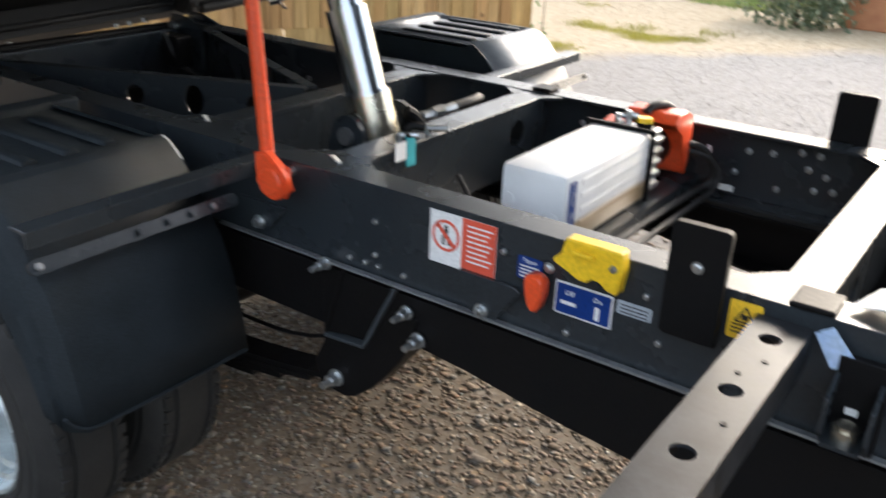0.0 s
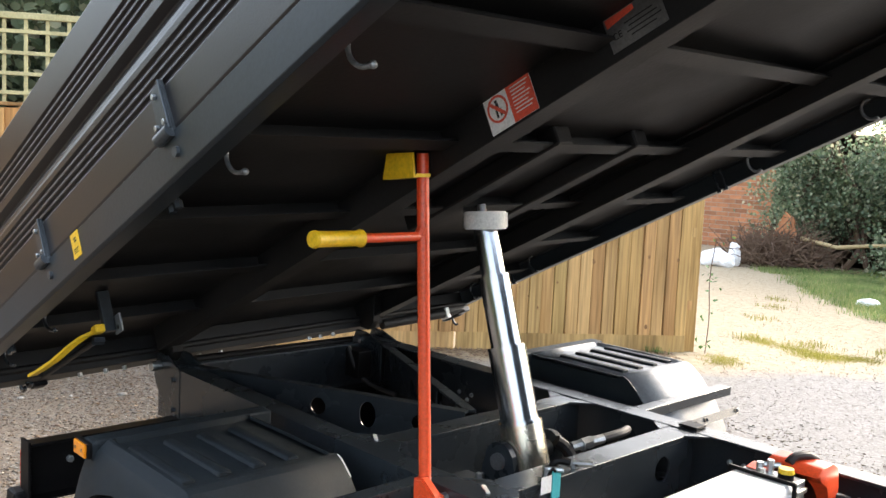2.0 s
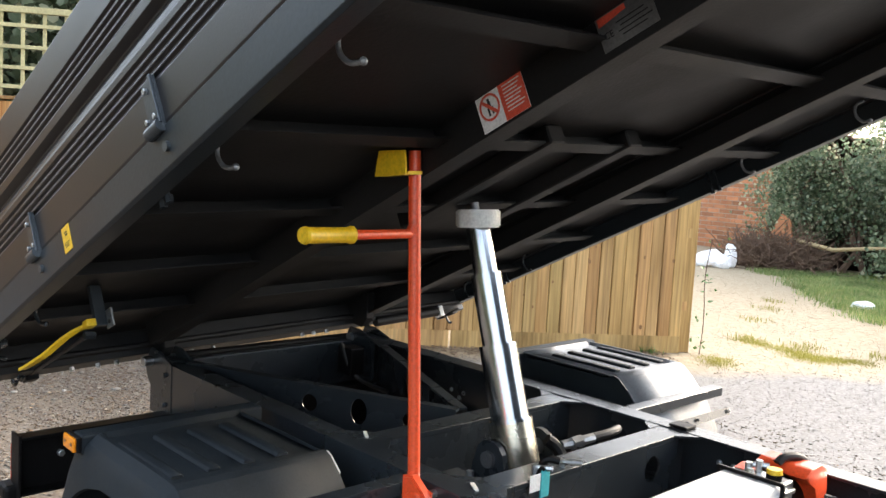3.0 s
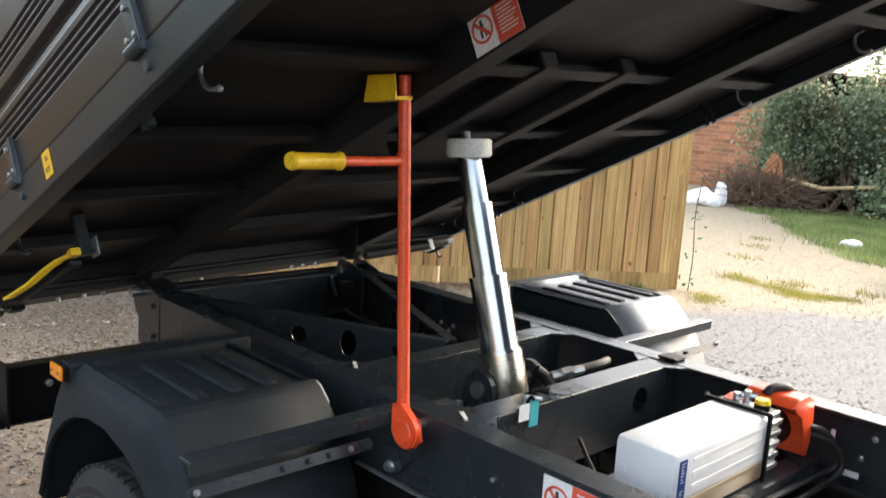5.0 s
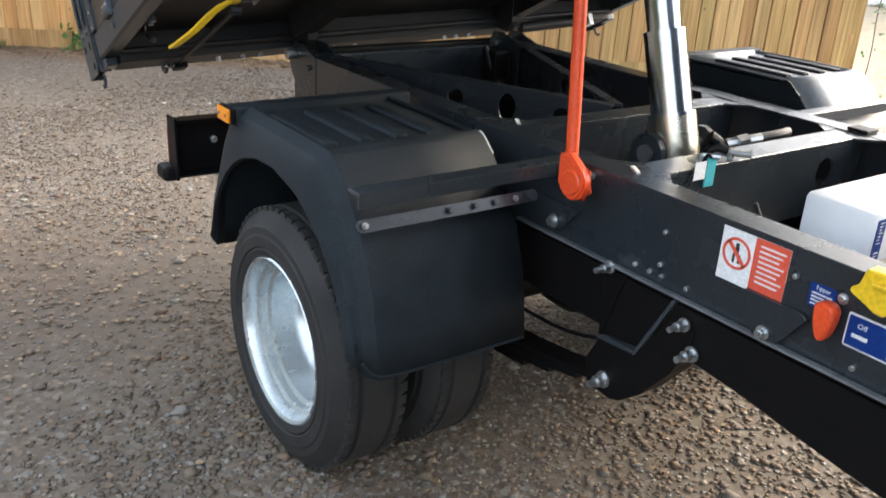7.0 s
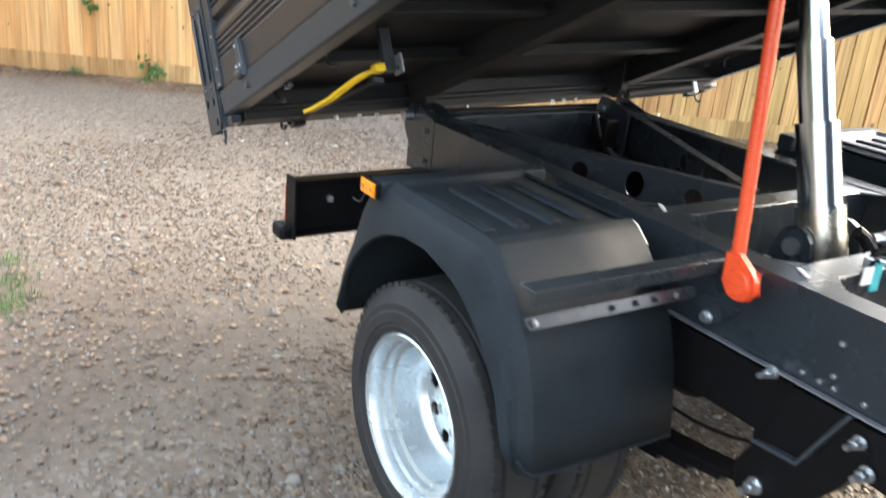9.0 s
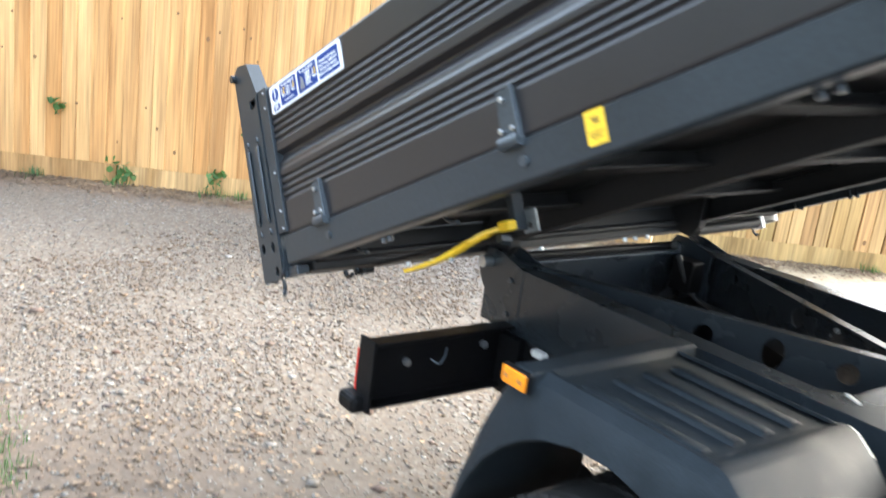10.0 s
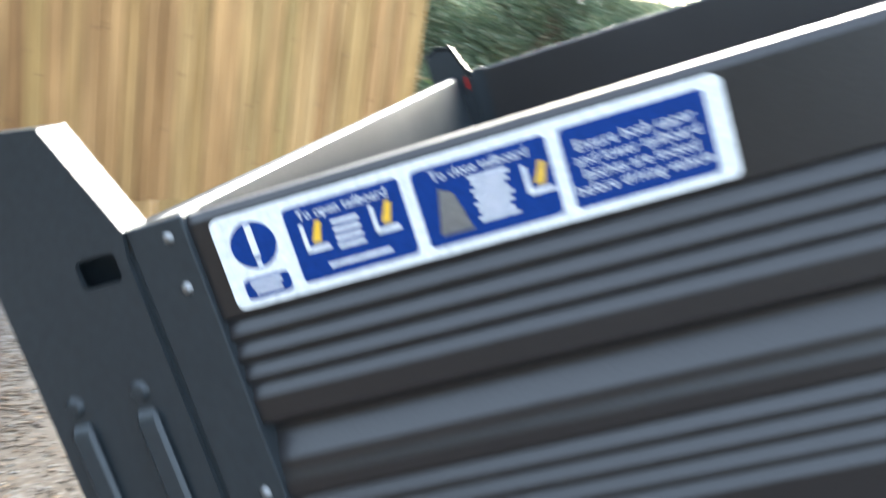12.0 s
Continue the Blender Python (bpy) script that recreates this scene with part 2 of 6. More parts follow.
STRAW = leaf_mat("straw_and_chippings", ((0.0, (0.25, 0.188, 0.113)), (0.5, (0.31, 0.247, 0.16)), (1.0, (0.37, 0.315, 0.222))), 0.85)
DEADLEAF = leaf_mat("fallen_brown_leaves", ((0.0, (0.09, 0.058, 0.036)), (0.6, (0.17, 0.108, 0.064)), (1.0, (0.27, 0.185, 0.11))), 0.7)


def ground_mat():
    """Gravel with brown earth between, turning to pale chippings on the drive beyond the fence's end."""
    m, n, l, p = tree("gravel_yard")
    co = n.new("ShaderNodeTexCoord").outputs["Object"]
    vor = n.new("ShaderNodeTexVoronoi")
    vor.inputs["Scale"].default_value = 70
    l.new(co, vor.inputs["Vector"])
    pick = n.new("ShaderNodeSeparateColor")
    l.new(vor.outputs["Color"], pick.inputs["Color"])
    stone = ramp(n, l, pick.outputs["Red"], ((0.0, (0.064, 0.048, 0.033)), (0.25, (0.098, 0.075, 0.052)), (0.45, (0.130, 0.095, 0.067)), (0.6, (0.094, 0.086, 0.075)), (0.75, (0.158, 0.117, 0.077)), (0.9, (0.158, 0.142, 0.121)), (1.0, (0.25, 0.225, 0.188))))
    earth = ramp(n, l, noise_node(n, l, co, 30), ((0.3, (0.090, 0.069, 0.048)), (0.7, (0.140, 0.111, 0.080))))
    patch = ramp(n, l, noise_node(n, l, co, 0.9, 5), ((0.38, (0.22, 0.22, 0.22)), (0.62, (1, 1, 1))))
    near = mix(n, l, patch, earth, stone)
    sep = n.new("ShaderNodeSeparateXYZ")
    l.new(co, sep.inputs["Vector"])
    grey = ramp(n, l, vor.outputs["Color"], ((0.2, (0.15, 0.137, 0.123)), (0.5, (0.185, 0.172, 0.16)), (0.8, (0.225, 0.212, 0.2))))
    away = n.new("ShaderNodeMapRange")
    away.inputs["From Min"].default_value, away.inputs["From Max"].default_value = 0.8, 2.6
    l.new(sep.outputs["Y"], away.inputs["Value"])
    near = mix(n, l, away.outputs["Result"], near, grey)
    pale = ramp(n, l, noise_node(n, l, co, 14, 6), ((0.25, (0.24, 0.178, 0.108)), (0.5, (0.31, 0.247, 0.16)), (0.75, (0.36, 0.305, 0.213))))
    edge = n.new("ShaderNodeMath")
    edge.operation = "MULTIPLY_ADD"
    l.new(noise_node(n, l, co, 1.6, 4), edge.inputs[0])
    edge.inputs[1].default_value = 0.9
    slope = n.new("ShaderNodeMath")
    slope.operation = "MULTIPLY_ADD"
    l.new(sep.outputs["X"], slope.inputs[0])
    slope.inputs[1].default_value = -1.15
    l.new(sep.outputs["Y"], slope.inputs[2])
    l.new(slope.outputs["Value"], edge.inputs[2])
    fac = n.new("ShaderNodeMapRange")
    fac.inputs["From Min"].default_value, fac.inputs["From Max"].default_value = 7.15, 7.7
    l.new(edge.outputs["Value"], fac.inputs["Value"])
    # a strip of bare brown earth along the fence's foot
    across = n.new("ShaderNodeVectorMath")
    across.operation = "DOT_PRODUCT"
    l.new(co, across.inputs[0])
    across.inputs[1].default_value = (0.825, -0.565, 0)
    wander = n.new("ShaderNodeMath")
    wander.operation = "MULTIPLY_ADD"
    l.new(noise_node(n, l, co, 3.5, 4), wander.inputs[0])
    wander.inputs[1].default_value = 0.45
    l.new(across.outputs["Value"], wander.inputs[2])
    strip = n.new("ShaderNodeMapRange")
    strip.inputs["From Min"].default_value, strip.inputs["From Max"].default_value = -4.50, -4.22
    l.new(wander.outputs["Value"], strip.inputs["Value"])
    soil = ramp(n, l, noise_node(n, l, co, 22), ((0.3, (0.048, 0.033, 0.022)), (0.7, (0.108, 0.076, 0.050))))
    litter = ramp(n, l, noise_node(n, l, co, 26), ((0.3, (0.100, 0.066, 0.042)), (0.7, (0.190, 0.132, 0.086))))
    near = mix(n, l, strip.outputs["Result"], litter, near)
    # a ragged round patch of dark brown soil beside the tail
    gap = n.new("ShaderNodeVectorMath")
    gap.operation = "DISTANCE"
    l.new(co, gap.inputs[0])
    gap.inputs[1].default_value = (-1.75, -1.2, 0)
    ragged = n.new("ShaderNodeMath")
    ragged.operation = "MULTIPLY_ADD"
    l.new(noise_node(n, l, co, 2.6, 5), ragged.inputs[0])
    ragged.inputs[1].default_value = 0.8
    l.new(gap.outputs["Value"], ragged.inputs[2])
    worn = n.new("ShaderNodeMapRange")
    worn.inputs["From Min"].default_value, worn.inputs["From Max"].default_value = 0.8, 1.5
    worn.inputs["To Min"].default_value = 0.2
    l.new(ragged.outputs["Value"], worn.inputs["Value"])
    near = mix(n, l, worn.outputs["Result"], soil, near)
    l.new(mix(n, l, fac.outputs["Result"], near, pale), p.inputs["Base Color"])
    p.inputs["Roughness"].default_value = 0.9
    b = n.new("ShaderNodeBump")
    b.inputs["Distance"].default_value = 0.004
    relief = n.new("ShaderNodeMapRange")
    relief.inputs["From Min"].default_value, relief.inputs["From Max"].default_value = 0.5, 2.6
    relief.inputs["To Min"].default_value, relief.inputs["To Max"].default_value = 0.18, 0.06
    l.new(sep.outputs["Y"], relief.inputs["Value"])
    l.new(relief.outputs["Result"], b.inputs["Strength"])
    l.new(vor.outputs["Distance"], b.inputs["Height"])
    l.new(b.outputs["Normal"], p.inputs["Normal"])
    return m


def tank_mat():
    """Milky tank plastic, with brown oil showing through its lowest part."""
    m, n, l, p = tree("milky_tank_plastic")
    co = n.new("ShaderNodeTexCoord").outputs["Object"]
    sep = n.new("ShaderNodeSeparateXYZ")
    l.new(co, sep.inputs["Vector"])
    level = n.new("ShaderNodeMapRange")
    level.inputs["From Min"].default_value, level.inputs["From Max"].default_value = 0.698, 0.708
    l.new(sep.outputs["Z"], level.inputs["Value"])
    milk = ramp(n, l, noise_node(n, l, co, 9), ((0.3, (0.70, 0.71, 0.71)), (0.7, (0.82, 0.82, 0.82))))
    l.new(mix(n, l, level.outputs["Result"], (0.36, 0.26, 0.15), milk), p.inputs["Base Color"])
    p.inputs["Roughness"].default_value = 0.35
    p.inputs["Subsurface Weight"].default_value = 0.15
    p.inputs["Subsurface Radius"].default_value = (0.02, 0.02, 0.02)
    return m


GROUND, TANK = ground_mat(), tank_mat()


# ---- builders ----
def shape():
    return bmesh.new()


def part(name, bm, material, parent=None, label="", smooth=False, sharp=35):
    """Links a bmesh as one mesh object under a thing or a part, keeping the parent's own coordinates."""
    me = bpy.data.meshes.new(name)
    bmesh.ops.recalc_face_normals(bm, faces=bm.faces)
    bm.to_mesh(me)
    bm.free()
    me.materials.append(material)
    if smooth:
        me.polygons.foreach_set("use_smooth", [True] * len(me.polygons))
        me.set_sharp_from_angle(angle=radians(sharp))
    return tagged(under(new(name, me), parent), label)


LOCAL = set()


def under(ob, parent):
    """Parts are drawn in the place's own coordinates, but for those of a thing in LOCAL, which is turned as a whole."""
    if parent is not None:
        ob.parent = parent
        if parent.name not in LOCAL:
            ob.matrix_parent_inverse = parent.matrix_basis.inverted()
    return ob


def thing(name, label, category, m=None, group="", kind=""):
    ob = new(name)
    ob.empty_display_size = 0.1
    if m is not None:
        ob.matrix_basis = m
    return tagged(ob, label, category, group, kind)


def bx(bm, x0, x1, y0, y1, z0, z1, bev=0.0):
    r = bmesh.ops.create_cube(bm, size=1.0, matrix=Matrix.LocRotScale(((x0 + x1) / 2, (y0 + y1) / 2, (z0 + z1) / 2), None, (abs(x1 - x0), abs(y1 - y0), abs(z1 - z0))))
    if bev:
        ed = list({e for v in r["verts"] for e in v.link_edges})
        bmesh.ops.bevel(bm, geom=ed, offset=bev, segments=2, affect="EDGES", profile=0.5)
    return bm


def axes(axis):
    return {"x": (1, 2, 0), "y": (0, 2, 1), "z": (0, 1, 2)}[axis]


def put3(p, q, axis, d):
    a, b, c = axes(axis)
    v = [0, 0, 0]
    v[a], v[b], v[c] = p, q, d
    return Vector(v)


def prism(bm, pts, axis, d0, d1, bev=0.0):
    """A polygon in the plane across an axis, drawn out from d0 to d1."""
    va = [bm.verts.new(put3(p, q, axis, d0)) for p, q in pts]
    vb = [bm.verts.new(put3(p, q, axis, d1)) for p, q in pts]
    fs = [bm.faces.new(va), bm.faces.new(vb[::-1])]
    k = len(pts)
    for i in range(k):
        fs.append(bm.faces.new((va[i], va[(i + 1) % k], vb[(i + 1) % k], vb[i])))
    if bev:
        ed = list({e for f in fs for e in f.edges})
        bmesh.ops.bevel(bm, geom=ed, offset=bev, segments=1, affect="EDGES", profile=0.5)
    return bm


def ring(cx, cy, r, k=16, squash=1.0):
    return [(cx + r * math.cos(2 * math.pi * i / k), cy + squash * r * math.sin(2 * math.pi * i / k)) for i in range(k)]


def plate(bm, outer, holes, axis, d0, d1):
    """A flat plate with openings right through it."""
    for_loops = [outer] + holes
    ends = []
    for d in (d0, d1):
        edges, loops = [], []
        for lp in for_loops:
            vs = [bm.verts.new(put3(p, q, axis, d)) for p, q in lp]
            loops.append(vs)
            edges += [bm.edges.new((vs[i], vs[(i + 1) % len(vs)])) for i in range(len(vs))]
        bmesh.ops.triangle_fill(bm, use_beauty=True, edges=edges)
        ends.append(loops)
    for a, b in zip(*ends):
        for i in range(len(a)):
            j = (i + 1) % len(a)
            bm.faces.new((a[i], a[j], b[j], b[i]))
    return bm


def rounded(x0, x1, y0, y1, r, k=4):
    pts = []
    for cx, cy, a0 in ((x1 - r, y1 - r, 0), (x0 + r, y1 - r, 90), (x0 + r, y0 + r, 180), (x1 - r, y0 + r, 270)):
        for i in range(k + 1):
            a = radians(a0 + 90 * i / k)
            pts.append((cx + r * math.cos(a), cy + r * math.sin(a)))
    return pts


def rod(bm, a, b, r, seg=14, r2=None):
    a, b = Vector(a), Vector(b)
    d = b - a
    m = Matrix.Translation((a + b) / 2) @ d.to_track_quat("Z", "Y").to_matrix().to_4x4()
    bmesh.ops.create_cone(bm, cap_ends=True, segments=seg, radius1=r, radius2=r if r2 is None else r2, depth=d.length, matrix=m)
    return bm


def sweep(bm, pts, r, seg=8, smooth_steps=0):
    """A round bar or hose along a line of points."""
    pts = [Vector(p) for p in pts]
    for _ in range(smooth_steps):
        fine = [pts[0]]
        for a, b in zip(pts, pts[1:]):
            fine += [a.lerp(b, 0.25), a.lerp(b, 0.75)]
        pts = fine + [pts[-1]]
    rings, side = [], None
    for i, p in enumerate(pts):
        t = (pts[min(i + 1, len(pts) - 1)] - pts[max(i - 1, 0)]).normalized()
        if side is None:
            side = t.orthogonal().normalized()
        side = (side - t * side.dot(t)).normalized()
        up = t.cross(side)
        rr = r[i] if isinstance(r, (list, tuple)) else r
        rings.append([bm.verts.new(p + rr * (math.cos(2 * math.pi * k / seg) * side + math.sin(2 * math.pi * k / seg) * up)) for k in range(seg)])
    for a, b in zip(rings, rings[1:]):
        for k in range(seg):
            bm.faces.new((a[k], a[(k + 1) % seg], b[(k + 1) % seg], b[k]))
    bm.faces.new(rings[0][::-1])
    bm.faces.new(rings[-1])
    return bm


def lathe(bm, prof, c, seg=48):
    """Turns a profile of (radius, y) round the y axis through c."""
    rows = []
    for r, y in prof:
        rows.append([bm.verts.new((c[0] + r * math.cos(2 * math.pi * k / seg), c[1] + y, c[2] + r * math.sin(2 * math.pi * k / seg))) for k in range(seg)])
    for a, b in zip(rows, rows[1:]):
        for k in range(seg):
            bm.faces.new((a[k], a[(k + 1) % seg], b[(k + 1) % seg], b[k]))
    return bm


def bolt(bm, p, n, r=0.009, h=0.008, washer=True):
    """A hexagon head on a washer, standing off along n."""
    p, n = Vector(p), Vector(n).normalized()
    k = 1.5 if washer else 1.0
    return sweep(bm, [p, p + n * 0.002, p + n * 0.0021, p + n * (0.002 + h), p + n * (0.0028 + h)], [r * k, r * k, r, r, r * 0.8], 6 if not washer else 12)


def flat(bm, pts3, n, h=0.0012):
    """A thin slip of vinyl or print with the corners pts3, lifted along n."""
    n = Vector(n).normalized() * h
    a = [bm.verts.new(Vector(p)) for p in pts3]
    b = [bm.verts.new(Vector(p) + n) for p in pts3]
    bm.faces.new(a[::-1])
    bm.faces.new(b)
    for i in range(len(a)):
        j = (i + 1) % len(a)
        bm.faces.new((a[i], a[j], b[j], b[i]))
    return bm


def words(name, body, size, m, material, parent, label="", wide=1.0):
    """Lettering in the built-in font, as a mesh."""
    cu = bpy.data.curves.new(name, "FONT")
    cu.body, cu.size, cu.extrude, cu.align_x, cu.align_y, cu.resolution_u, cu.space_line = body, size, 0.0004, "CENTER", "CENTER", 2, 0.95
    tmp = bpy.data.objects.new(name, cu)
    me = bpy.data.meshes.new_from_object(tmp)
    bpy.data.objects.remove(tmp)
    me.transform(m @ Matrix.Diagonal((wide, 1, 1, 1)))
    me.materials.append(material)
    return tagged(under(new(name, me), parent), label)


def bolts(spots, n, r, h, parent, washer=False, material=None, name="bolt"):
    for q in spots:
        part(name, bolt(shape(), q, n, r, h, washer), material or ZINC, parent)


# ---- the yard ----
FA, FD = Vector((-2.54, 5.05, 0)), Vector((-0.565, -0.825, 0))   # the fence's free end, and the way that it runs
FN = Vector((0.825, -0.565, 0))                                   # its face, towards the yard


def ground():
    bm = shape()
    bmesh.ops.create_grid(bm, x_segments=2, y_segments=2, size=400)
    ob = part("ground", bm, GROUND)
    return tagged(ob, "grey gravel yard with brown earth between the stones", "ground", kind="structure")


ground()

# ---- the truck's chassis ----
CY = 0.37


def mir(y):
    return 2 * CY - y


truck = thing("truck_chassis", "black tipper truck chassis and subframe on twin rear wheels", "truck", pose(-0.49, CY, 0))

X0, X1 = -1.40, 1.93


def c_rail(side, out, inn, z0, z1, t, x0, x1, lip=0.0):
    f = (lambda y: y) if side < 0 else mir
    pts = [(out, z0), (inn, z0), (inn, z0 + t), (out + t, z0 + t), (out + t, z1 - t), (inn, z1 - t), (inn, z1), (out, z1)]
    return prism(shape(), [(f(y), z) for y, z in pts], "x", x0, x1, 0.0015)


for s in (-1, 1):
    part("subframe_rail", c_rail(s, -0.067, 0.0, 0.596, 0.773, 0.007, X0, X1), FRAME, truck, "grey-black painted steel channel rail")
    f = (lambda y: y) if s < 0 else mir
    low = [(0.03, 0.440), (0.16, 0.470), (0.25, 0.490), (0.38, 0.478), (0.47, 0.464), (0.57, 0.451), (0.70, 0.438), (X1, 0.430)]
    web = prism(shape(), low + [(X1, 0.584), (0.03, 0.584)], "y", *sorted((f(-0.074), f(-0.067))))
    prism(web, low + [(x, z + 0.007) for x, z in reversed(low)], "y", *sorted((f(-0.067), f(-0.004))))
    bx(web, 0.03, X1, *sorted((f(-0.067), f(-0.004))), 0.577, 0.584)
    part("chassis_rail", web, CHASSIS, truck)
    part("chassis_rail", c_rail(s, -0.074, -0.004, 0.458, 0.584, 0.007, -1.30, 0.03), CHASSIS, truck)
    # a thin pale strip paints the highlight along the chassis flange
    edge = bx(shape(), -0.25, X1, *sorted(((-0.0835) if s < 0 else mir(-0.0835), (-0.072) if s < 0 else mir(-0.072))), 0.597, 0.6015)
    part("flange_edge", edge, HOOK, truck, "pale strip for the highlight along the flange edge")
    packer = bx(shape(), X0 + 0.1, X1, *(sorted((-0.06, -0.01)) if s < 0 else sorted((mir(-0.06), mir(-0.01)))), 0.584, 0.596)
    part("packer_strip", packer, RUBBER_GRIP, truck)


def crossmember(x0, x1, z0, holes):
    """A folded channel between the rails, its web to the front, with round openings in the web."""
    bm = prism(shape(), [(x1, 0.757), (x1, 0.770), (x0, 0.770), (x0, 0.735), (x0 + 0.006, 0.735), (x0 + 0.006, 0.764), (x1 - 0.006, 0.764), (x1 - 0.006, 0.757)], "y", 0.002, mir(0.002), 0.001)
    cm = part("crossmember", bm, FRAME, truck, "grey-black folded steel crossmember")
    web = plate(shape(), [(0.002, z0), (mir(0.002), z0), (mir(0.002), 0.757), (0.002, 0.757)], [ring(y, z, r, 18) for y, z, r in holes], "x", x1 - 0.006, x1)
    part("web", web, FRAME, cm)
    return cm


crossmember(-0.03, 0.045, 0.60, [(0.60, 0.70, 0.034), (0.07, 0.675, 0.03)])
crossmember(-0.405, -0.335, 0.60, [(0.6, 0.68, 0.03)])
crossmember(0.835, 0.905, 0.62, [(0.2, 0.70, 0.03), (0.55, 0.70, 0.03)])
part("crossmember", bx(shape(), -1.388, -1.378, 0.016, 0.795, 0.50, 0.752, 0.002), FRAME, truck)
# a paler top flange, with the edge's highlight put into its colour
part("plate_edge", bx(shape(), -1.392, -1.358, 0.03, 0.71, 0.752, 0.757, 0.001), HINGE, truck, "pale strip for the highlight on the upper edge")

# corner gussets where crossmembers meet the rails
for x, sx in ((-0.03, -1), (0.045, 1), (-0.335, 1), (-0.405, -1), (0.835, -1)):
    for s in (-1, 1):
        f = (lambda y: y) if s < 0 else mir
        tri = [(x, f(0.0)), (x + sx * 0.05, f(0.0)), (x, f(0.05))]
        part("corner_gusset", prism(shape(), tri, "z", 0.765, 0.7715), FRAME, truck)
# bright chamfered ends on the crossmembers
for x, y in ((0.012, -0.012), (-0.385, 0.012)):
    part("end_clip", prism(shape(), [(x - 0.026, y + 0.012), (x + 0.010, y - 0.009), (x + 0.016, y - 0.004), (x - 0.019, y + 0.018)], "z", 0.7725, 0.7765), PALE_PLASTIC, truck, "bare steel clip end")

# raking webs from the tipping pivots to the rear crossmember
for s in (-1, 1):
    f = (lambda y: y) if s < 0 else mir
    a, b = Vector((-1.36, f(-0.060), 0)), Vector((-0.420, f(0.349), 0))
    d = (b - a).normalized()
    ln = (b - a).length
    bm = shape()
    holes = [ring(ln * k, 0.722, r, 18, q) for k, r, q in ((0.55, 0.025, 1), (0.71, 0.026, 1.45), (0.87, 0.025, 1))]
    plate(bm, [(0.0, 0.60), (ln, 0.60), (ln, 0.7765), (0.0, 0.7765)], holes, "y", -0.0012, 0.0012)
    bx(bm, 0.0, ln, 0.0012, 0.030, 0.770, 0.7765) if s < 0 else bx(bm, 0.0, ln, -0.030, -0.0012, 0.770, 0.7765)
    n = Vector((-d.y, d.x, 0))
    bm.transform(Matrix(((d.x, n.x, 0, a.x), (d.y, n.y, 0, a.y), (0, 0, 1, 0), (0, 0, 0, 1))))
    part("raking_web", bm, FRAME, truck)
    # the pivot cheek at the rail's end
    cheek = [(-1.43, 0.745), (-1.40, 0.80), (-1.345, 0.80), (-1.25, 0.772), (-1.25, 0.60), (-1.335, 0.60), (-1.355, 0.635), (-1.385, 0.67), (-1.412, 0.70), (-1.426, 0.722)]
    for y in (-0.0695, 0.006):
        ya, yb = sorted((f(y), f(y + 0.010)))
        ck = part("pivot_cheek", prism(shape(), cheek, "y", ya, yb, 0.0015), FRAME, truck)
    pin = rod(shape(), (-1.385, f(-0.10), 0.762), (-1.385, f(0.03), 0.762), 0.016, 18)
    part("pivot_pin", pin, ZINC, truck, smooth=True)
    bolts([(-1.29, f(-0.070), 0.735), (-1.29, f(-0.070), 0.64)], (0, -1 if s < 0 else 1, 0), 0.008, 0.006, truck, False, HINGE)

part("pivot_tube", rod(shape(), (-1.412, 0.016, 0.760), (-1.412, mir(0.016), 0.760), 0.013, 20), CHASSIS, truck, smooth=True)

# small clutter of brackets and hoses at the pivots
part("brake_hose", sweep(shape(), [(-1.28, 0.60, 0.77), (-1.24, 0.60, 0.70), (-1.22, 0.64, 0.64), (-1.1, 0.68, 0.62)], 0.008, 8, 2), RUBBER_GRIP, truck)
part("pivot_bracket", bx(shape(), -1.30, -1.22, 0.60, 0.66, 0.66, 0.76, 0.004), CHASSIS, truck)
part("wiring_connector", bx(shape(), -1.155, -1.108, -0.096, -0.072, 0.578, 0.598, 0.006), PALE_PLASTIC, truck, "cream plastic wiring connector")

# ---- mudguards, their arms and marker lamps ----
NEAR_ARCH = [(-0.095, 0.392), (-0.106, 0.47), (-0.124, 0.55), (-0.152, 0.625), (-0.196, 0.695), (-0.250, 0.755), (-0.286, 0.785), (-0.302, 0.791), (-0.312, 0.7915), (-0.330, 0.792), (-0.45, 0.793), (-0.56, 0.793), (-0.650, 0.792), (-0.664, 0.792), (-0.675, 0.791), (-0.712, 0.785), (-0.740, 0.765), (-0.780, 0.708), (-0.816, 0.63), (-0.845, 0.545), (-0.862, 0.47), (-0.872, 0.392)]


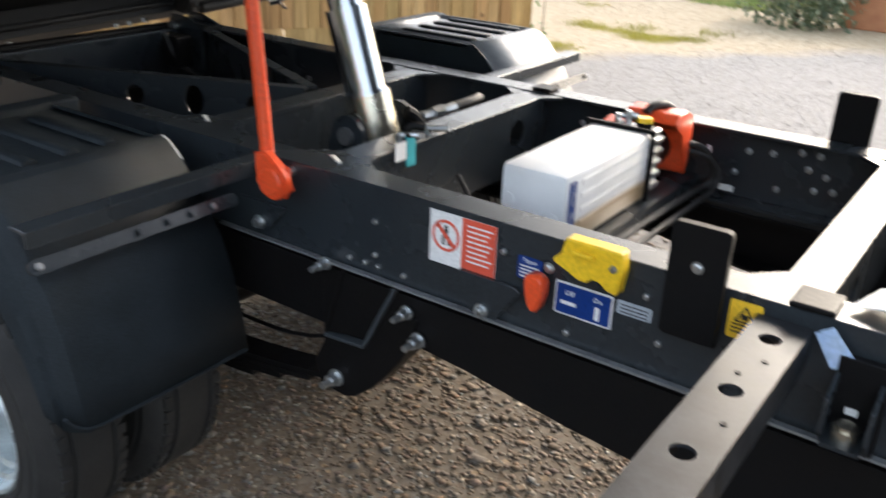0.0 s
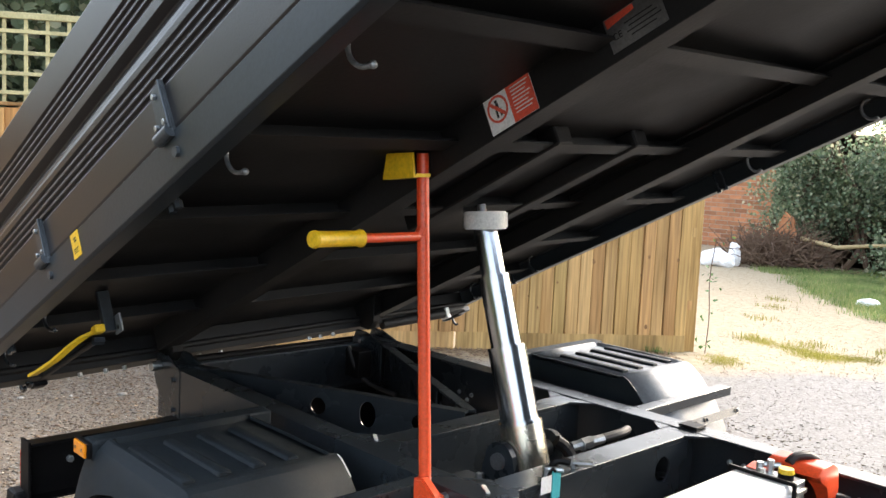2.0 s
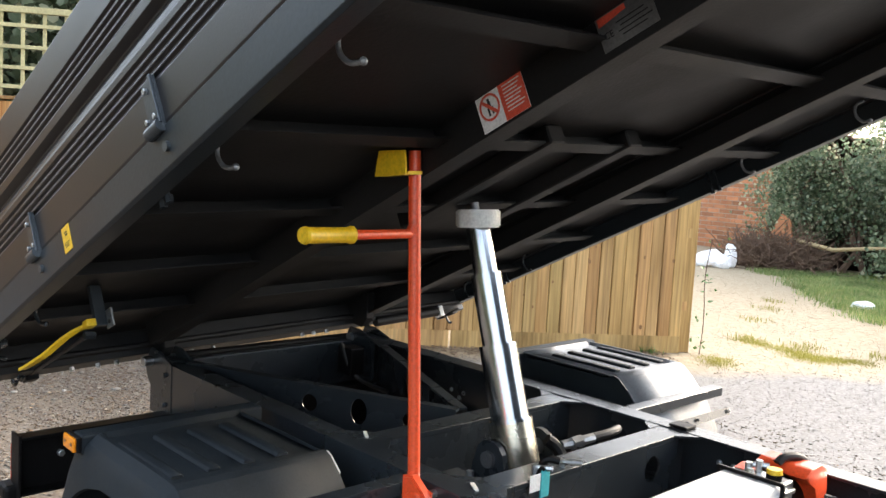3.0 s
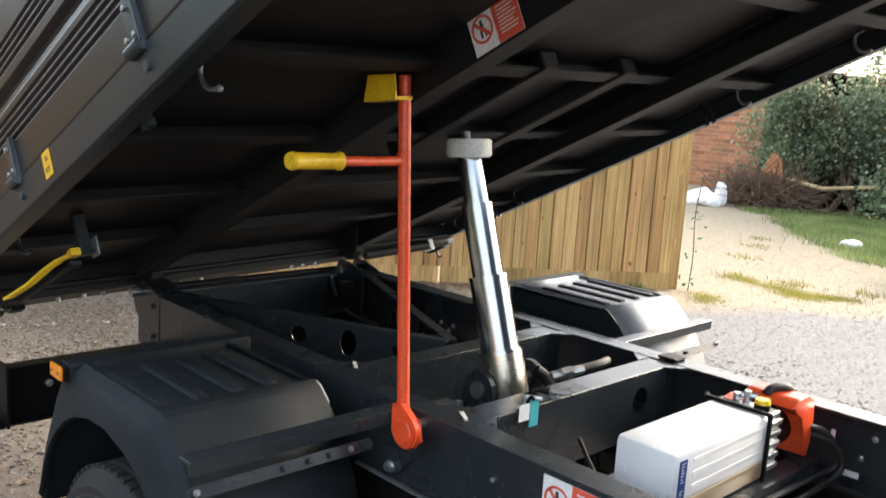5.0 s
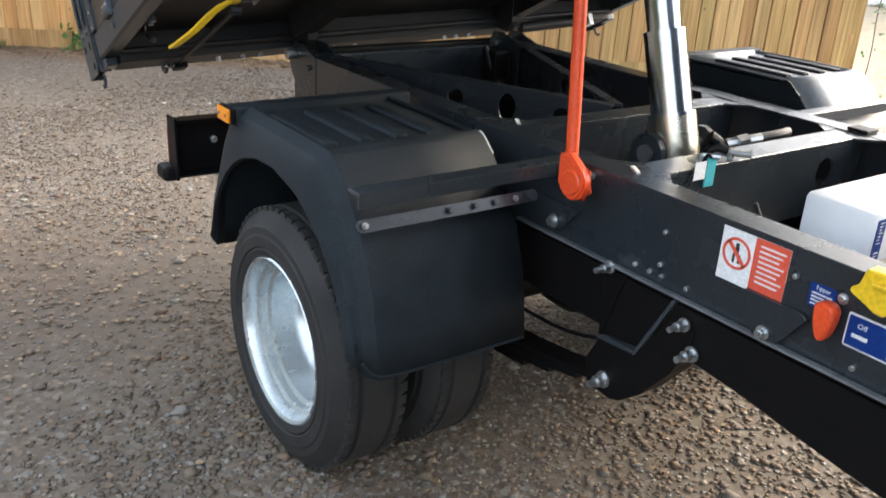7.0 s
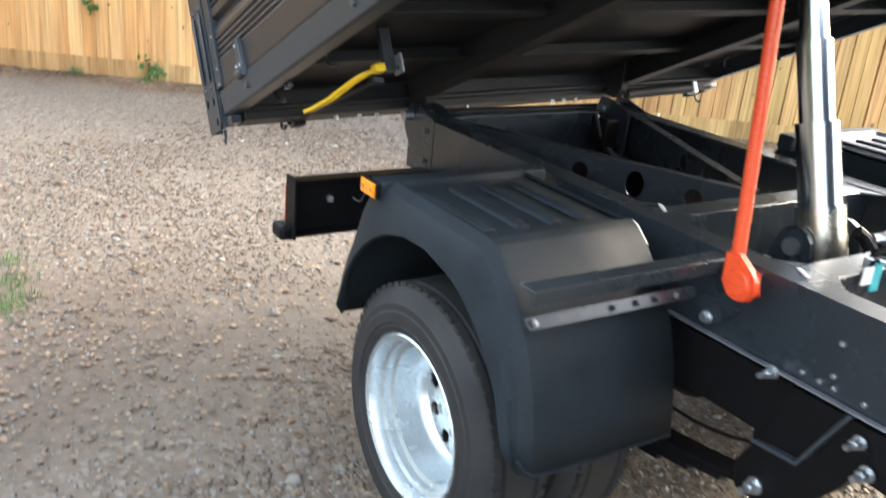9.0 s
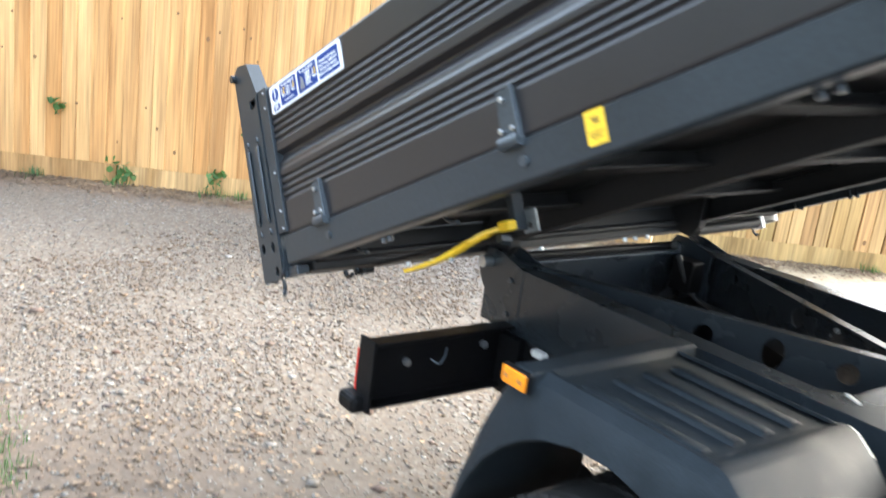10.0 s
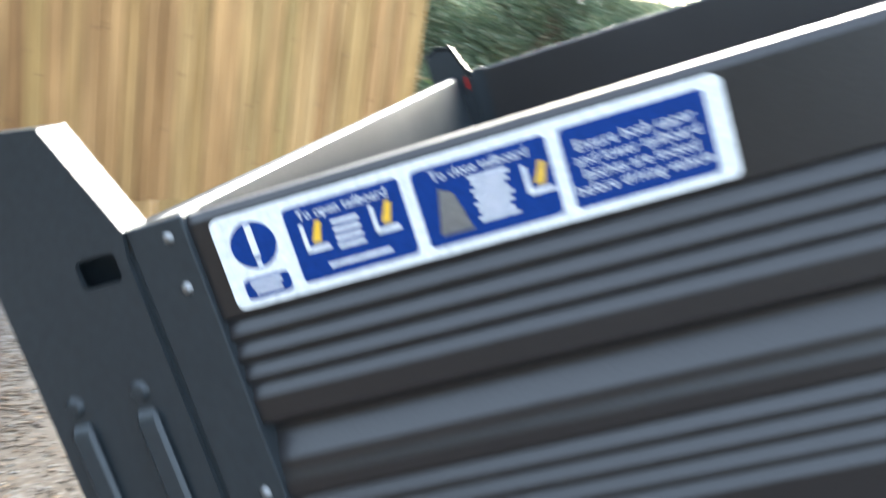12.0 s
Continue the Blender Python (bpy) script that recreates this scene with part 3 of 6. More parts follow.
def mudguard(s):
    f = (lambda y: y) if s < 0 else mir
    c = Vector((-0.485, 0.37))
    ARCH = NEAR_ARCH if s < 0 else [(x, z + 0.034 * min(1, max(0, (z - 0.39) / 0.3))) for x, z in NEAR_ARCH]   # the far one is set a little higher
    lift, back = (0.0, 0.0) if s < 0 else (0.034, -0.05)

    def inset(p, d):
        v = Vector(p)
        w = (c - v).normalized()
        return v + w * d

    bm = shape()
    rows = []
    for i, p in enumerate(ARCH):
        e = min(i, len(ARCH) - 1 - i)
        lip = max((c - Vector(p)).length - 0.352, 0.035)
        row = []
        sunk = 0.011 if p[1] > 0.7917 + lift else 0.0
        for y, d in ((-0.165, sunk), (-0.34, sunk), (-0.507, sunk), (-0.517, 0.0), (-0.524, 0.001), (-0.545, 0.017), (-0.550, 0.025), (-0.561, 0.6 * lip), (-0.569, max(lip, 0.036)), (-0.562, max(lip, 0.036) + 0.003)):
            q = inset(p, d)
            if e == 0:   # rounded lower corners
                q.y += {-0.524: 0.002, -0.545: 0.008, -0.550: 0.012, -0.561: 0.028, -0.569: 0.045, -0.562: 0.045}.get(y, 0)
            row.append(bm.verts.new((q.x, f(y), q.y)))
        rows.append(row)
    for a, b in zip(rows, rows[1:]):
        for k in range(len(a) - 1):
            bm.faces.new((a[k], a[k + 1], b[k + 1], b[k]))
    # the far guard's colour carries the sky glare on it
    skin = GUARD if s < 0 else GUARD_GLARE
    g = part("mudguard", bm, skin, truck, "black moulded plastic mudguard with raised ribs" if s < 0 else "moulded plastic mudguard, sky glare in its pale colour, with dark ribs", smooth=True, sharp=17)
    sol = g.modifiers.new("thickness", "SOLIDIFY")
    sol.thickness, sol.offset = 0.005, 0.0
    wall = [p for p in ARCH if p[1] > 0.52]
    part("inner_wall", prism(shape(), [(x, z - 0.002) for x, z in wall], "y", *sorted((f(-0.169), f(-0.165)))), GUARD, g)
    # moulded ribs on the flat top
    for k in range(4):
        y = -0.493 + 0.082 * k
        bm = shape()
        pr = [(-0.018, 0.0), (-0.012, 0.012), (0.012, 0.012), (0.018, 0.0)]
        prism(bm, [(f(y + a), 0.780 + lift + b) for a, b in pr], "x", -0.608, -0.350, 0.002)
        part("rib", bm, GUARD, g, smooth=True)
    # the square bar along the rear edge
    ya, yb = sorted((f(-0.56), f(-0.100)))
    part("rear_bar", bx(shape(), -0.726, -0.672, ya, yb, 0.748 + lift, 0.7940 + lift, 0.006), GUARD, truck, "square bar along the mudguard")
    lamp = part("marker_lamp", bx(shape(), -0.738, -0.669, *sorted((f(-0.571), f(-0.560))), 0.757, 0.793, 0.003), CHASSIS, truck, "amber side marker lamp in a black holder")
    lens = bx(shape(), -0.735, -0.672, *sorted((f(-0.578), f(-0.571))), 0.759, 0.791, 0.003)
    part("lens", lens, AMBER, lamp, "amber plastic lens")
    for x in (-0.722, -0.686):
        part("screw", rod(shape(), (x, f(-0.578), 0.775), (x, f(-0.5795), 0.775), 0.004, 10), KNOT, lamp)
    # the front arm and the clamping strip
    ya, yb = sorted((f(-0.565), f(-0.067)))
    arm = shape()
    prism(arm, [(x + back, z) for x, z in ((-0.152, 0.769), (-0.110, 0.769), (-0.110, 0.741), (-0.116, 0.741), (-0.116, 0.763), (-0.152, 0.763))], "y", ya, yb, 0.001)
    part("mudguard_arm", arm, FRAME, truck, "folded steel arm over the mudguard")
    strip = plate(shape(), [(f(y), z) for y, z in rounded(-0.560, -0.14, 0.662, 0.686, 0.010, 4)], [], "x", -0.109, -0.103)
    strip.transform(Matrix.Translation((-0.128, 0, 0.70)) @ Matrix.Rotation(radians(-28), 4, "Y") @ Matrix.Translation((0.106, 0, -0.674)))
    st = part("clamp_strip", strip, FRAME, truck)
    # the lower lip, and a strip at the inner front corner, pale on the near guard
    lip = [(x + 0.004, f(y), z + 0.002) for x, y, z in ((-0.097, -0.17, 0.394), (-0.097, -0.30, 0.393), (-0.097, -0.44, 0.393), (-0.098, -0.515, 0.395), (-0.101, -0.542, 0.410), (-0.106, -0.556, 0.432))]
    part("moulded_lip", sweep(shape(), lip, 0.0035, 6, 1), GUARD, g, smooth=True)
    edge = shape()
    arc = [p for p in ARCH if -0.31 < p[0] < -0.24]
    prism(edge, [(x, z + 0.003) for x, z in arc] + [(x - 0.004, z - 0.003) for x, z in arc[::-1]], "y", *sorted((f(-0.165), f(-0.161))))
    part("edge_trim", edge, PALE_PLASTIC if s < 0 else GUARD, g, "pale edge strip" if s < 0 else "")
    for y in (-0.545, -0.36, -0.30, -0.25, -0.20):
        bm = shape()
        bolt(bm, (-0.122, f(y), 0.703), (0.88, 0, 0.47), 0.0045, 0.003)
        part("bolt", bm, FRAME if -0.5 < y < -0.24 else STEEL, st)
    ang = prism(shape(), [(-0.19, 0.675), (-0.065, 0.675), (-0.10, 0.63), (-0.135, 0.61)], "y", *sorted((f(-0.078), f(-0.070))), 0.001)
    part("arm_bracket", ang, FRAME, truck)
    bm = bolt(shape(), (-0.133, f(-0.08), 0.632), (0, -1 if s < 0 else 1, 0), 0.01, 0.01)
    part("bolt", bm, ZINC, truck)


for s in (-1, 1):
    mudguard(s)


# ---- wheels ----
def wheel(yo, sign, dish, cx=-0.503):
    """A tyre on a dished steel rim. yo: its outer face; sign: which way is inwards; dish: depth of the disc behind the outer face."""
    c = (cx, yo, 0.289)
    w = 0.19 * sign
    bm = shape()
    prof = [(0.192, 0.018), (0.201, 0.005), (0.214, 0.001), (0.218, 0.004), (0.222, 0.0), (0.246, 0.0), (0.250, 0.003), (0.266, 0.003), (0.270, 0.007), (0.284, 0.014), (0.298, 0.026), (0.306, 0.034), (0.308, 0.046), (0.301, 0.049), (0.301, 0.056), (0.309, 0.059), (0.309, 0.092)]
    full = [(r, y / 0.19 * w) for r, y in prof] + [(r, w - y / 0.19 * w) for r, y in prof[::-1]]
    tyre_w = part("wheel", lathe(bm, full, c, 72), RUBBER, truck, "black tyre on a silver dished steel rim", smooth=True)
    # tread blocks on the shoulders
    bm = shape()
    for k in range(60):
        a = 2 * math.pi * k / 60
        for y0, y1 in ((0.027, 0.046), (0.146, 0.164)):
            b = bx(shape(), -0.011, 0.011, *sorted((y0 / 0.19 * w, y1 / 0.19 * w)), 0.298, 0.3098)
            b.transform(Matrix.Translation(c) @ Matrix.Rotation(a, 4, "Y"))
            me = bpy.data.meshes.new("tread_tmp")
            b.to_mesh(me)
            b.free()
            bm.from_mesh(me)
            bpy.data.meshes.remove(me)
    tagged(part("tread", bm, RUBBER, tyre_w), kind="stuff")
    d = dish * sign
    rim = [(0.200, 0.020 * sign), (0.206, 0.010 * sign), (0.201, 0.005 * sign), (0.194, 0.010 * sign), (0.188, 0.026 * sign), (0.187, 0.038 * sign), (0.178, 0.044 * sign), (0.176, 0.060 * sign), (0.166, 0.066 * sign), (0.164, d * 0.80), (0.156, d * 0.92), (0.146, d)]
    rim = [(r * 0.966, y) for r, y in rim]
    part("rim", lathe(shape(), rim, c, 72), SILVER, tyre_w, "silver painted steel rim", smooth=True, sharp=24)
    disc = shape()
    holes = [ring(c[0] + 0.116 * math.cos(2 * math.pi * (k - 0.15) / 10), c[2] + 0.116 * math.sin(2 * math.pi * (k - 0.15) / 10), 0.018, 16) for k in range(10)]
    y0 = c[1] + d
    plate(disc, ring(c[0], c[2], 0.148, 48), holes, "y", *sorted((y0, y0 + 0.004 * sign)))
    # a dark cylinder added behind the disc so that its openings look black
    part("brake_drum", rod(shape(), (c[0], y0 + 0.018 * sign, c[2]), (c[0], y0 + 0.09 * sign, c[2]), 0.139, 32), CHASSIS, tyre_w)
    part("disc", disc, SILVER, tyre_w, "silver steel wheel disc with round openings")
    hub = shape()
    rod(hub, (c[0], y0, c[2]), (c[0], y0 - 0.025 * sign, c[2]), 0.048, 24, 0.042)
    part("hub", hub, SILVER, tyre_w, smooth=True)
    for k in range(6):
        a = 2 * math.pi * (k + 0.5) / 6
        bm = bolt(shape(), (c[0] + 0.066 * math.cos(a), y0, c[2] + 0.066 * math.sin(a)), (0, -sign, 0), 0.012, 0.014)
        part("wheel_nut", bm, STEEL, tyre_w)


wheel(-0.555, 1, 0.15)
wheel(-0.325, 1, 0.10)
wheel(mir(-0.555), -1, 0.15)
wheel(mir(-0.325), -1, 0.10)
wheel(-0.60, 1, 0.06, 2.95)
wheel(mir(-0.60), -1, 0.06, 2.95)
part("axle", rod(shape(), (-0.503, -0.30, 0.295), (-0.503, mir(-0.30), 0.295), 0.055, 20), CHASSIS, truck, smooth=True)
part("differential", lathe(shape(), [(0.001, -0.14), (0.09, -0.11), (0.15, -0.03), (0.155, 0.03), (0.09, 0.11), (0.001, 0.14)], (-0.503, CY, 0.312), 28), CHASSIS, truck, smooth=True)

# ---- spring hangers and springs ----
for s in (-1, 1):
    f = (lambda y: y) if s < 0 else mir
    sg = -1 if s < 0 else 1
    # a tapered hanger box: a recessed panel with proud front and lower edges, and a wider foot that takes the spring's eye
    hanger = part("spring_hanger", prism(shape(), [(0.085, 0.592), (0.213, 0.592), (0.136, 0.440), (0.036, 0.432)], "y", *sorted((f(-0.062), f(-0.010))), 0.001), CHASSIS, truck, "black tapered spring hanger")
    part("foot", prism(shape(), [(0.036, 0.432), (0.136, 0.440), (0.205, 0.545), (0.262, 0.545), (0.252, 0.500), (0.222, 0.440), (0.160, 0.362), (0.112, 0.322), (0.085, 0.312), (0.020, 0.318), (0.006, 0.370)], "y", *sorted((f(-0.079), f(-0.016))), 0.002), CHASSIS, hanger)
    part("edge_rib", prism(shape(), [(0.205, 0.592), (0.214, 0.592), (0.140, 0.446), (0.131, 0.446)], "y", *sorted((f(-0.082), f(-0.060))), 0.001), HINGE, hanger)
    part("edge_rib", prism(shape(), [(0.034, 0.440), (0.137, 0.448), (0.137, 0.441), (0.034, 0.433)], "y", *sorted((f(-0.082), f(-0.060))), 0.001), HINGE, hanger)
    part("edge_rib", prism(shape(), [(0.080, 0.592), (0.087, 0.592), (0.040, 0.440), (0.033, 0.440)], "y", *sorted((f(-0.078), f(-0.060))), 0.001), CHASSIS, hanger)
    for k in range(4):
        pts = []
        for i in range(13):
            t = i / 12
            x = -0.49 + (0.555 - 0.085 * k) * (1 - 2 * t)
            u = (x + 0.49) / 0.555
            pts.append((x, 0.285 + 0.062 * u * u - 0.014 * k))
        prof = pts + [(x, z - 0.012) for x, z in pts[::-1]]
        part("spring_leaf", prism(shape(), prof, "y", *sorted((f(-0.072), f(-0.012)))), CHASSIS, truck)
    part("spring_eye", rod(shape(), (0.065, f(-0.076), 0.349), (0.065, f(-0.008), 0.349), 0.034, 20), CHASSIS, truck, smooth=True)
    part("brake_cable", sweep(shape(), [(0.05, f(-0.06), 0.43), (-0.05, f(-0.055), 0.392), (-0.16, f(-0.05), 0.375), (-0.4, f(-0.03), 0.36)], 0.0045, 8, 1), CHASSIS, truck)
    for x, z, r in ((0.065, 0.349, 0.0135), (0.266, 0.507, 0.0115), (0.239, 0.555, 0.010), (0.043, 0.594, 0.010)):
        bm = rod(shape(), (x, f(-0.078), z), (x, f(-0.122), z), r * 0.55, 12)
        rod(bm, (x, f(-0.079), z), (x, f(-0.083), z), r * 1.35, 14)
        rod(bm, (x, f(-0.083), z), (x, f(-0.101), z), r, 6)
        part("hanger_bolt", bm, ZINC, truck)
    spots = []
    for x, z in ((0.155, 0.705), (0.155, 0.640), (0.095, 0.618), (0.132, 0.618), (0.162, 0.618), (0.222, 0.618), (0.425, 0.725), (0.70, 0.655), (0.673, 0.724), (0.55, 0.62)):
        spots.append((x, f(-0.067), z))
    bolts(spots, (0, -1 if s < 0 else 1, 0), 0.005, 0.004, truck)
    clip = part("tie_bracket", prism(shape(), [(0.335, 0.665), (0.345, 0.672), (0.455, 0.672), (0.465, 0.665), (0.42, 0.60), (0.40, 0.590), (0.375, 0.600)], "y", *sorted((f(-0.079), f(-0.069))), 0.001), FRAME, truck)
    part("bolt", bolt(shape(), (0.395, f(-0.08), 0.612), (0, -1 if s < 0 else 1, 0), 0.0085, 0.010), ZINC, clip)

# inner bolts on the far rail, seen over the near one
spots = []
for x, z in ((0.30, 0.72), (0.34, 0.72), (0.52, 0.66), (0.545, 0.715), (0.60, 0.72), (0.66, 0.735), (0.70, 0.735), (0.68, 0.70), (0.72, 0.69), (0.70, 0.655), (0.74, 0.66), (0.62, 0.64), (0.16, 0.70), (0.12, 0.70), (-0.9, 0.66), (-0.86, 0.64), (-0.84, 0.66)):
    spots.append((x, mir(-0.060), z))
bolts(spots, (0, -1, 0), 0.0052, 0.005, truck, True)

# ---- the rear beam, side arm and guides ----
beam = part("rear_beam", prism(shape(), [(-1.300, 0.452), (-1.250, 0.452), (-1.250, 0.458), (-1.292, 0.458), (-1.292, 0.612), (-1.250, 0.612), (-1.250, 0.620), (-1.300, 0.620)], "y", -0.505, mir(-0.505), 0.001), CHASSIS, truck, "black steel rear cross beam")
for s in (-1, 1):
    f = (lambda y: y) if s < 0 else mir
    part("beam_end", bx(shape(), -1.310, -1.245, *sorted((f(-0.512), f(-0.504))), 0.446, 0.628, 0.002), CHASSIS, beam)
    part("step_foot", bx(shape(), -1.340, -1.265, *sorted((f(-0.543), f(-0.492))), 0.438, 0.482, 0.012), CHASSIS, beam)
    tl = part("tail_lamp", bx(shape(), -1.322, -1.302, *sorted((f(-0.511), f(-0.28))), 0.480, 0.592, 0.006), RED_LENS, truck, "red rear lamp cluster")
    bolts([(-1.291, f(-0.385), 0.548), (-1.291, f(-0.14), 0.565)], (1, 0, 0), 0.010, 0.012, beam)
    part("cable_tail", sweep(shape(), [(-1.285, f(-0.31), 0.545), (-1.265, f(-0.295), 0.535), (-1.260, f(-0.285), 0.56), (-1.275, f(-0.27), 0.575)], 0.0022, 8, 2), HINGE, beam)
    out = bx(shape(), -1.275, -1.195, *sorted((f(-0.10), f(-0.074))), 0.44, 0.60, 0.003)
    part("beam_mount", out, CHASSIS, truck)
    part("beam_clip", bx(shape(), -1.215, -1.19, *sorted((f(-0.112), f(-0.076))), 0.508, 0.520, 0.004), HOOK, truck)
    bolts([(-1.10, f(-0.078), 0.45), (-1.16, f(-0.078), 0.52)], (0, -1 if s < 0 else 1, 0), 0.012, 0.012, truck)

# the perforated side arm at the front, and its amber lamp
bm = shape()
plate(bm, [(0.832, -0.075), (0.905, -0.075), (0.905, -0.555), (0.832, -0.555)], [ring(0.868, y, 0.0145, 18) for y in (-0.138, -0.288, -0.434)], "z", 0.749, 0.754)
bx(bm, 0.832, 0.837, -0.555, -0.075, 0.694, 0.749)
bx(bm, 0.900, 0.905, -0.555, -0.075, 0.694, 0.749)
arm = part("side_arm", bm, ARM, truck, "grey steel arm with three round openings")
for x, y in ((0.88, -0.20), (0.862, -0.245), (0.885, -0.36)):
    part("rivet", rod(shape(), (x, y, 0.752), (x, y, 0.7552), 0.004, 10), CHASSIS, arm)
al = part("marker_lamp", bx(shape(), 0.836, 0.901, -0.567, -0.555, 0.705, 0.745, 0.003), CHASSIS, truck)
part("lens", bx(shape(), 0.840, 0.897, -0.576, -0.567, 0.708, 0.742, 0.003), AMBER, al, "amber plastic lens")
part("pad", bx(shape(), 0.866, 0.926, -0.070, -0.004, 0.774, 0.783, 0.003), CHASSIS, truck)
part("pad", bx(shape(), -0.01, 0.045, 0.750, 0.80, 0.774, 0.781, 0.002), CHASSIS, truck)
part("elbow_fitting", sweep(shape(), [(0.022, 0.190, 0.771), (0.022, 0.190, 0.795), (0.032, 0.200, 0.803), (0.050, 0.215, 0.798)], 0.009, 8, 2), CHASSIS, truck, "black elbow fitting", smooth=True)
for s in (-1, 1):
    f = (lambda y: y) if s < 0 else mir
    gp = shape()
    plate(gp, rounded(0.704, 0.786, 0.690, 0.862 if s < 0 else 0.878, 0.008), [], "y", *sorted((f(-0.092), f(-0.078))))
    bx(gp, 0.705, 0.783, *sorted((f(-0.078), f(-0.068))), 0.68, 0.76, 0.002)
    g = part("guide_plate", gp, CHASSIS, truck, "upright black steel guide plate")
    part("bolt", bolt(shape(), (0.747, f(-0.093), 0.802), (0, -1 if s < 0 else 1, 0), 0.006, 0.003), ZINC, g)
# scraps of packing film left at the front
bm = flat(shape(), [(0.913, -0.079, 0.757), (0.930, -0.079, 0.768), (0.988, -0.082, 0.706), (0.970, -0.082, 0.706)], (0.1, -1, 0.2), 0.0015)
flat(bm, [(0.908, -0.077, 0.752), (0.926, -0.077, 0.758), (0.955, -0.080, 0.715), (0.936, -0.080, 0.710)], (0.1, -1, 0.2), 0.0015)
tagged(part("packing_film", bm, BLUE_FILM), "pale blue scrap of plastic film stuck to the rail", "plastic film")
# lower parts at the front: step bracket and battery-side gear
fb = part("front_bracket", bx(shape(), 0.945, 1.010, -0.084, -0.070, 0.600, 0.735, 0.002), CHASSIS, truck, "black bracket that holds a brass stud")
for x in (0.945, 1.000):
    part("cheek", prism(shape(), [(-0.084, 0.712), (-0.130, 0.692), (-0.136, 0.645), (-0.084, 0.600)], "x", x, x + 0.006, 0.001), FRAME, fb)
part("shelf", bx(shape(), 0.951, 1.000, -0.138, -0.084, 0.628, 0.634), FRAME, fb)
stud = rod(shape(), (0.975, -0.112, 0.634), (0.975, -0.112, 0.650), 0.0165, 20)
rod(stud, (0.975, -0.112, 0.650), (0.975, -0.112, 0.656), 0.013, 20)
part("stud", stud, BARREL, fb, "brass-coloured stud", smooth=True)
part("label", bx(shape(), 0.966, 0.982, -0.0855, -0.084, 0.655, 0.665), WHITE, fb, "small white label")
part("air_tank", rod(shape(), (1.10, 0.10, 0.56), (1.10, 0.66, 0.56), 0.15, 28), CHASSIS, truck, "black cylindrical tank between the rails", smooth=True)
# the cab at the front end
cab = part("cab", prism(shape(), [(1.92, 0.55), (2.55, 0.55), (2.62, 0.70), (2.95, 0.75), (3.28, 0.70), (3.35, 0.50), (3.9, 0.50), (3.95, 1.25), (3.55, 1.45), (3.0, 2.20), (1.98, 2.22), (1.92, 2.1)], "y", -0.60, 1.34, 0.03), BODY, truck, "dark grey truck cab")
for y in (-0.602, mir(-0.602)):
    part("side_window", prism(shape(), [(2.2, 1.40), (3.40, 1.42), (2.95, 2.08), (2.2, 2.10)], "y", y - 0.002, y + 0.002), BLACK, cab, "dark window glass")
glass = [Vector((3.02, y, 2.16)) for y in (-0.5, 1.24)] + [Vector((3.52, y, 1.49)) for y in (1.24, -0.5)]
part("windscreen", flat(shape(), glass, (0.8, 0, 0.6), 0.02), BLACK, cab, "dark window glass")
part("packing_scrap", flat(shape(), [(0.935, -0.03, 0.779), (1.02, -0.04, 0.80), (1.05, 0.02, 0.815), (0.96, 0.04, 0.785)], (0, 0, 1), 0.002), WHITE, truck, "white scrap of plastic packing")

# ---- stickers and small fittings on the rail ----
RY = -0.0672


def on_rail(x0, x1, z0, z1, material, name, label="", y=RY, r=0.003, parent=truck):
    bm = shape()
    plate(bm, rounded(x0, x1, z0, z1, r, 2), [], "y", y - 0.0012, y)
    return part(name, bm, material, parent, label)


def bars(name, rows, material, parent, to3, n):
    """Plain bars for print too small to read: rows of (x0, x1, z0, z1)."""
    bm = shape()
    for x0, x1, z0, z1 in rows:
        flat(bm, [to3(x0, z0), to3(x1, z0), to3(x1, z1), to3(x0, z1)], n, 0.0005)
    return tagged(part(name, bm, material, parent), kind="stuff" if name == "print" else "")


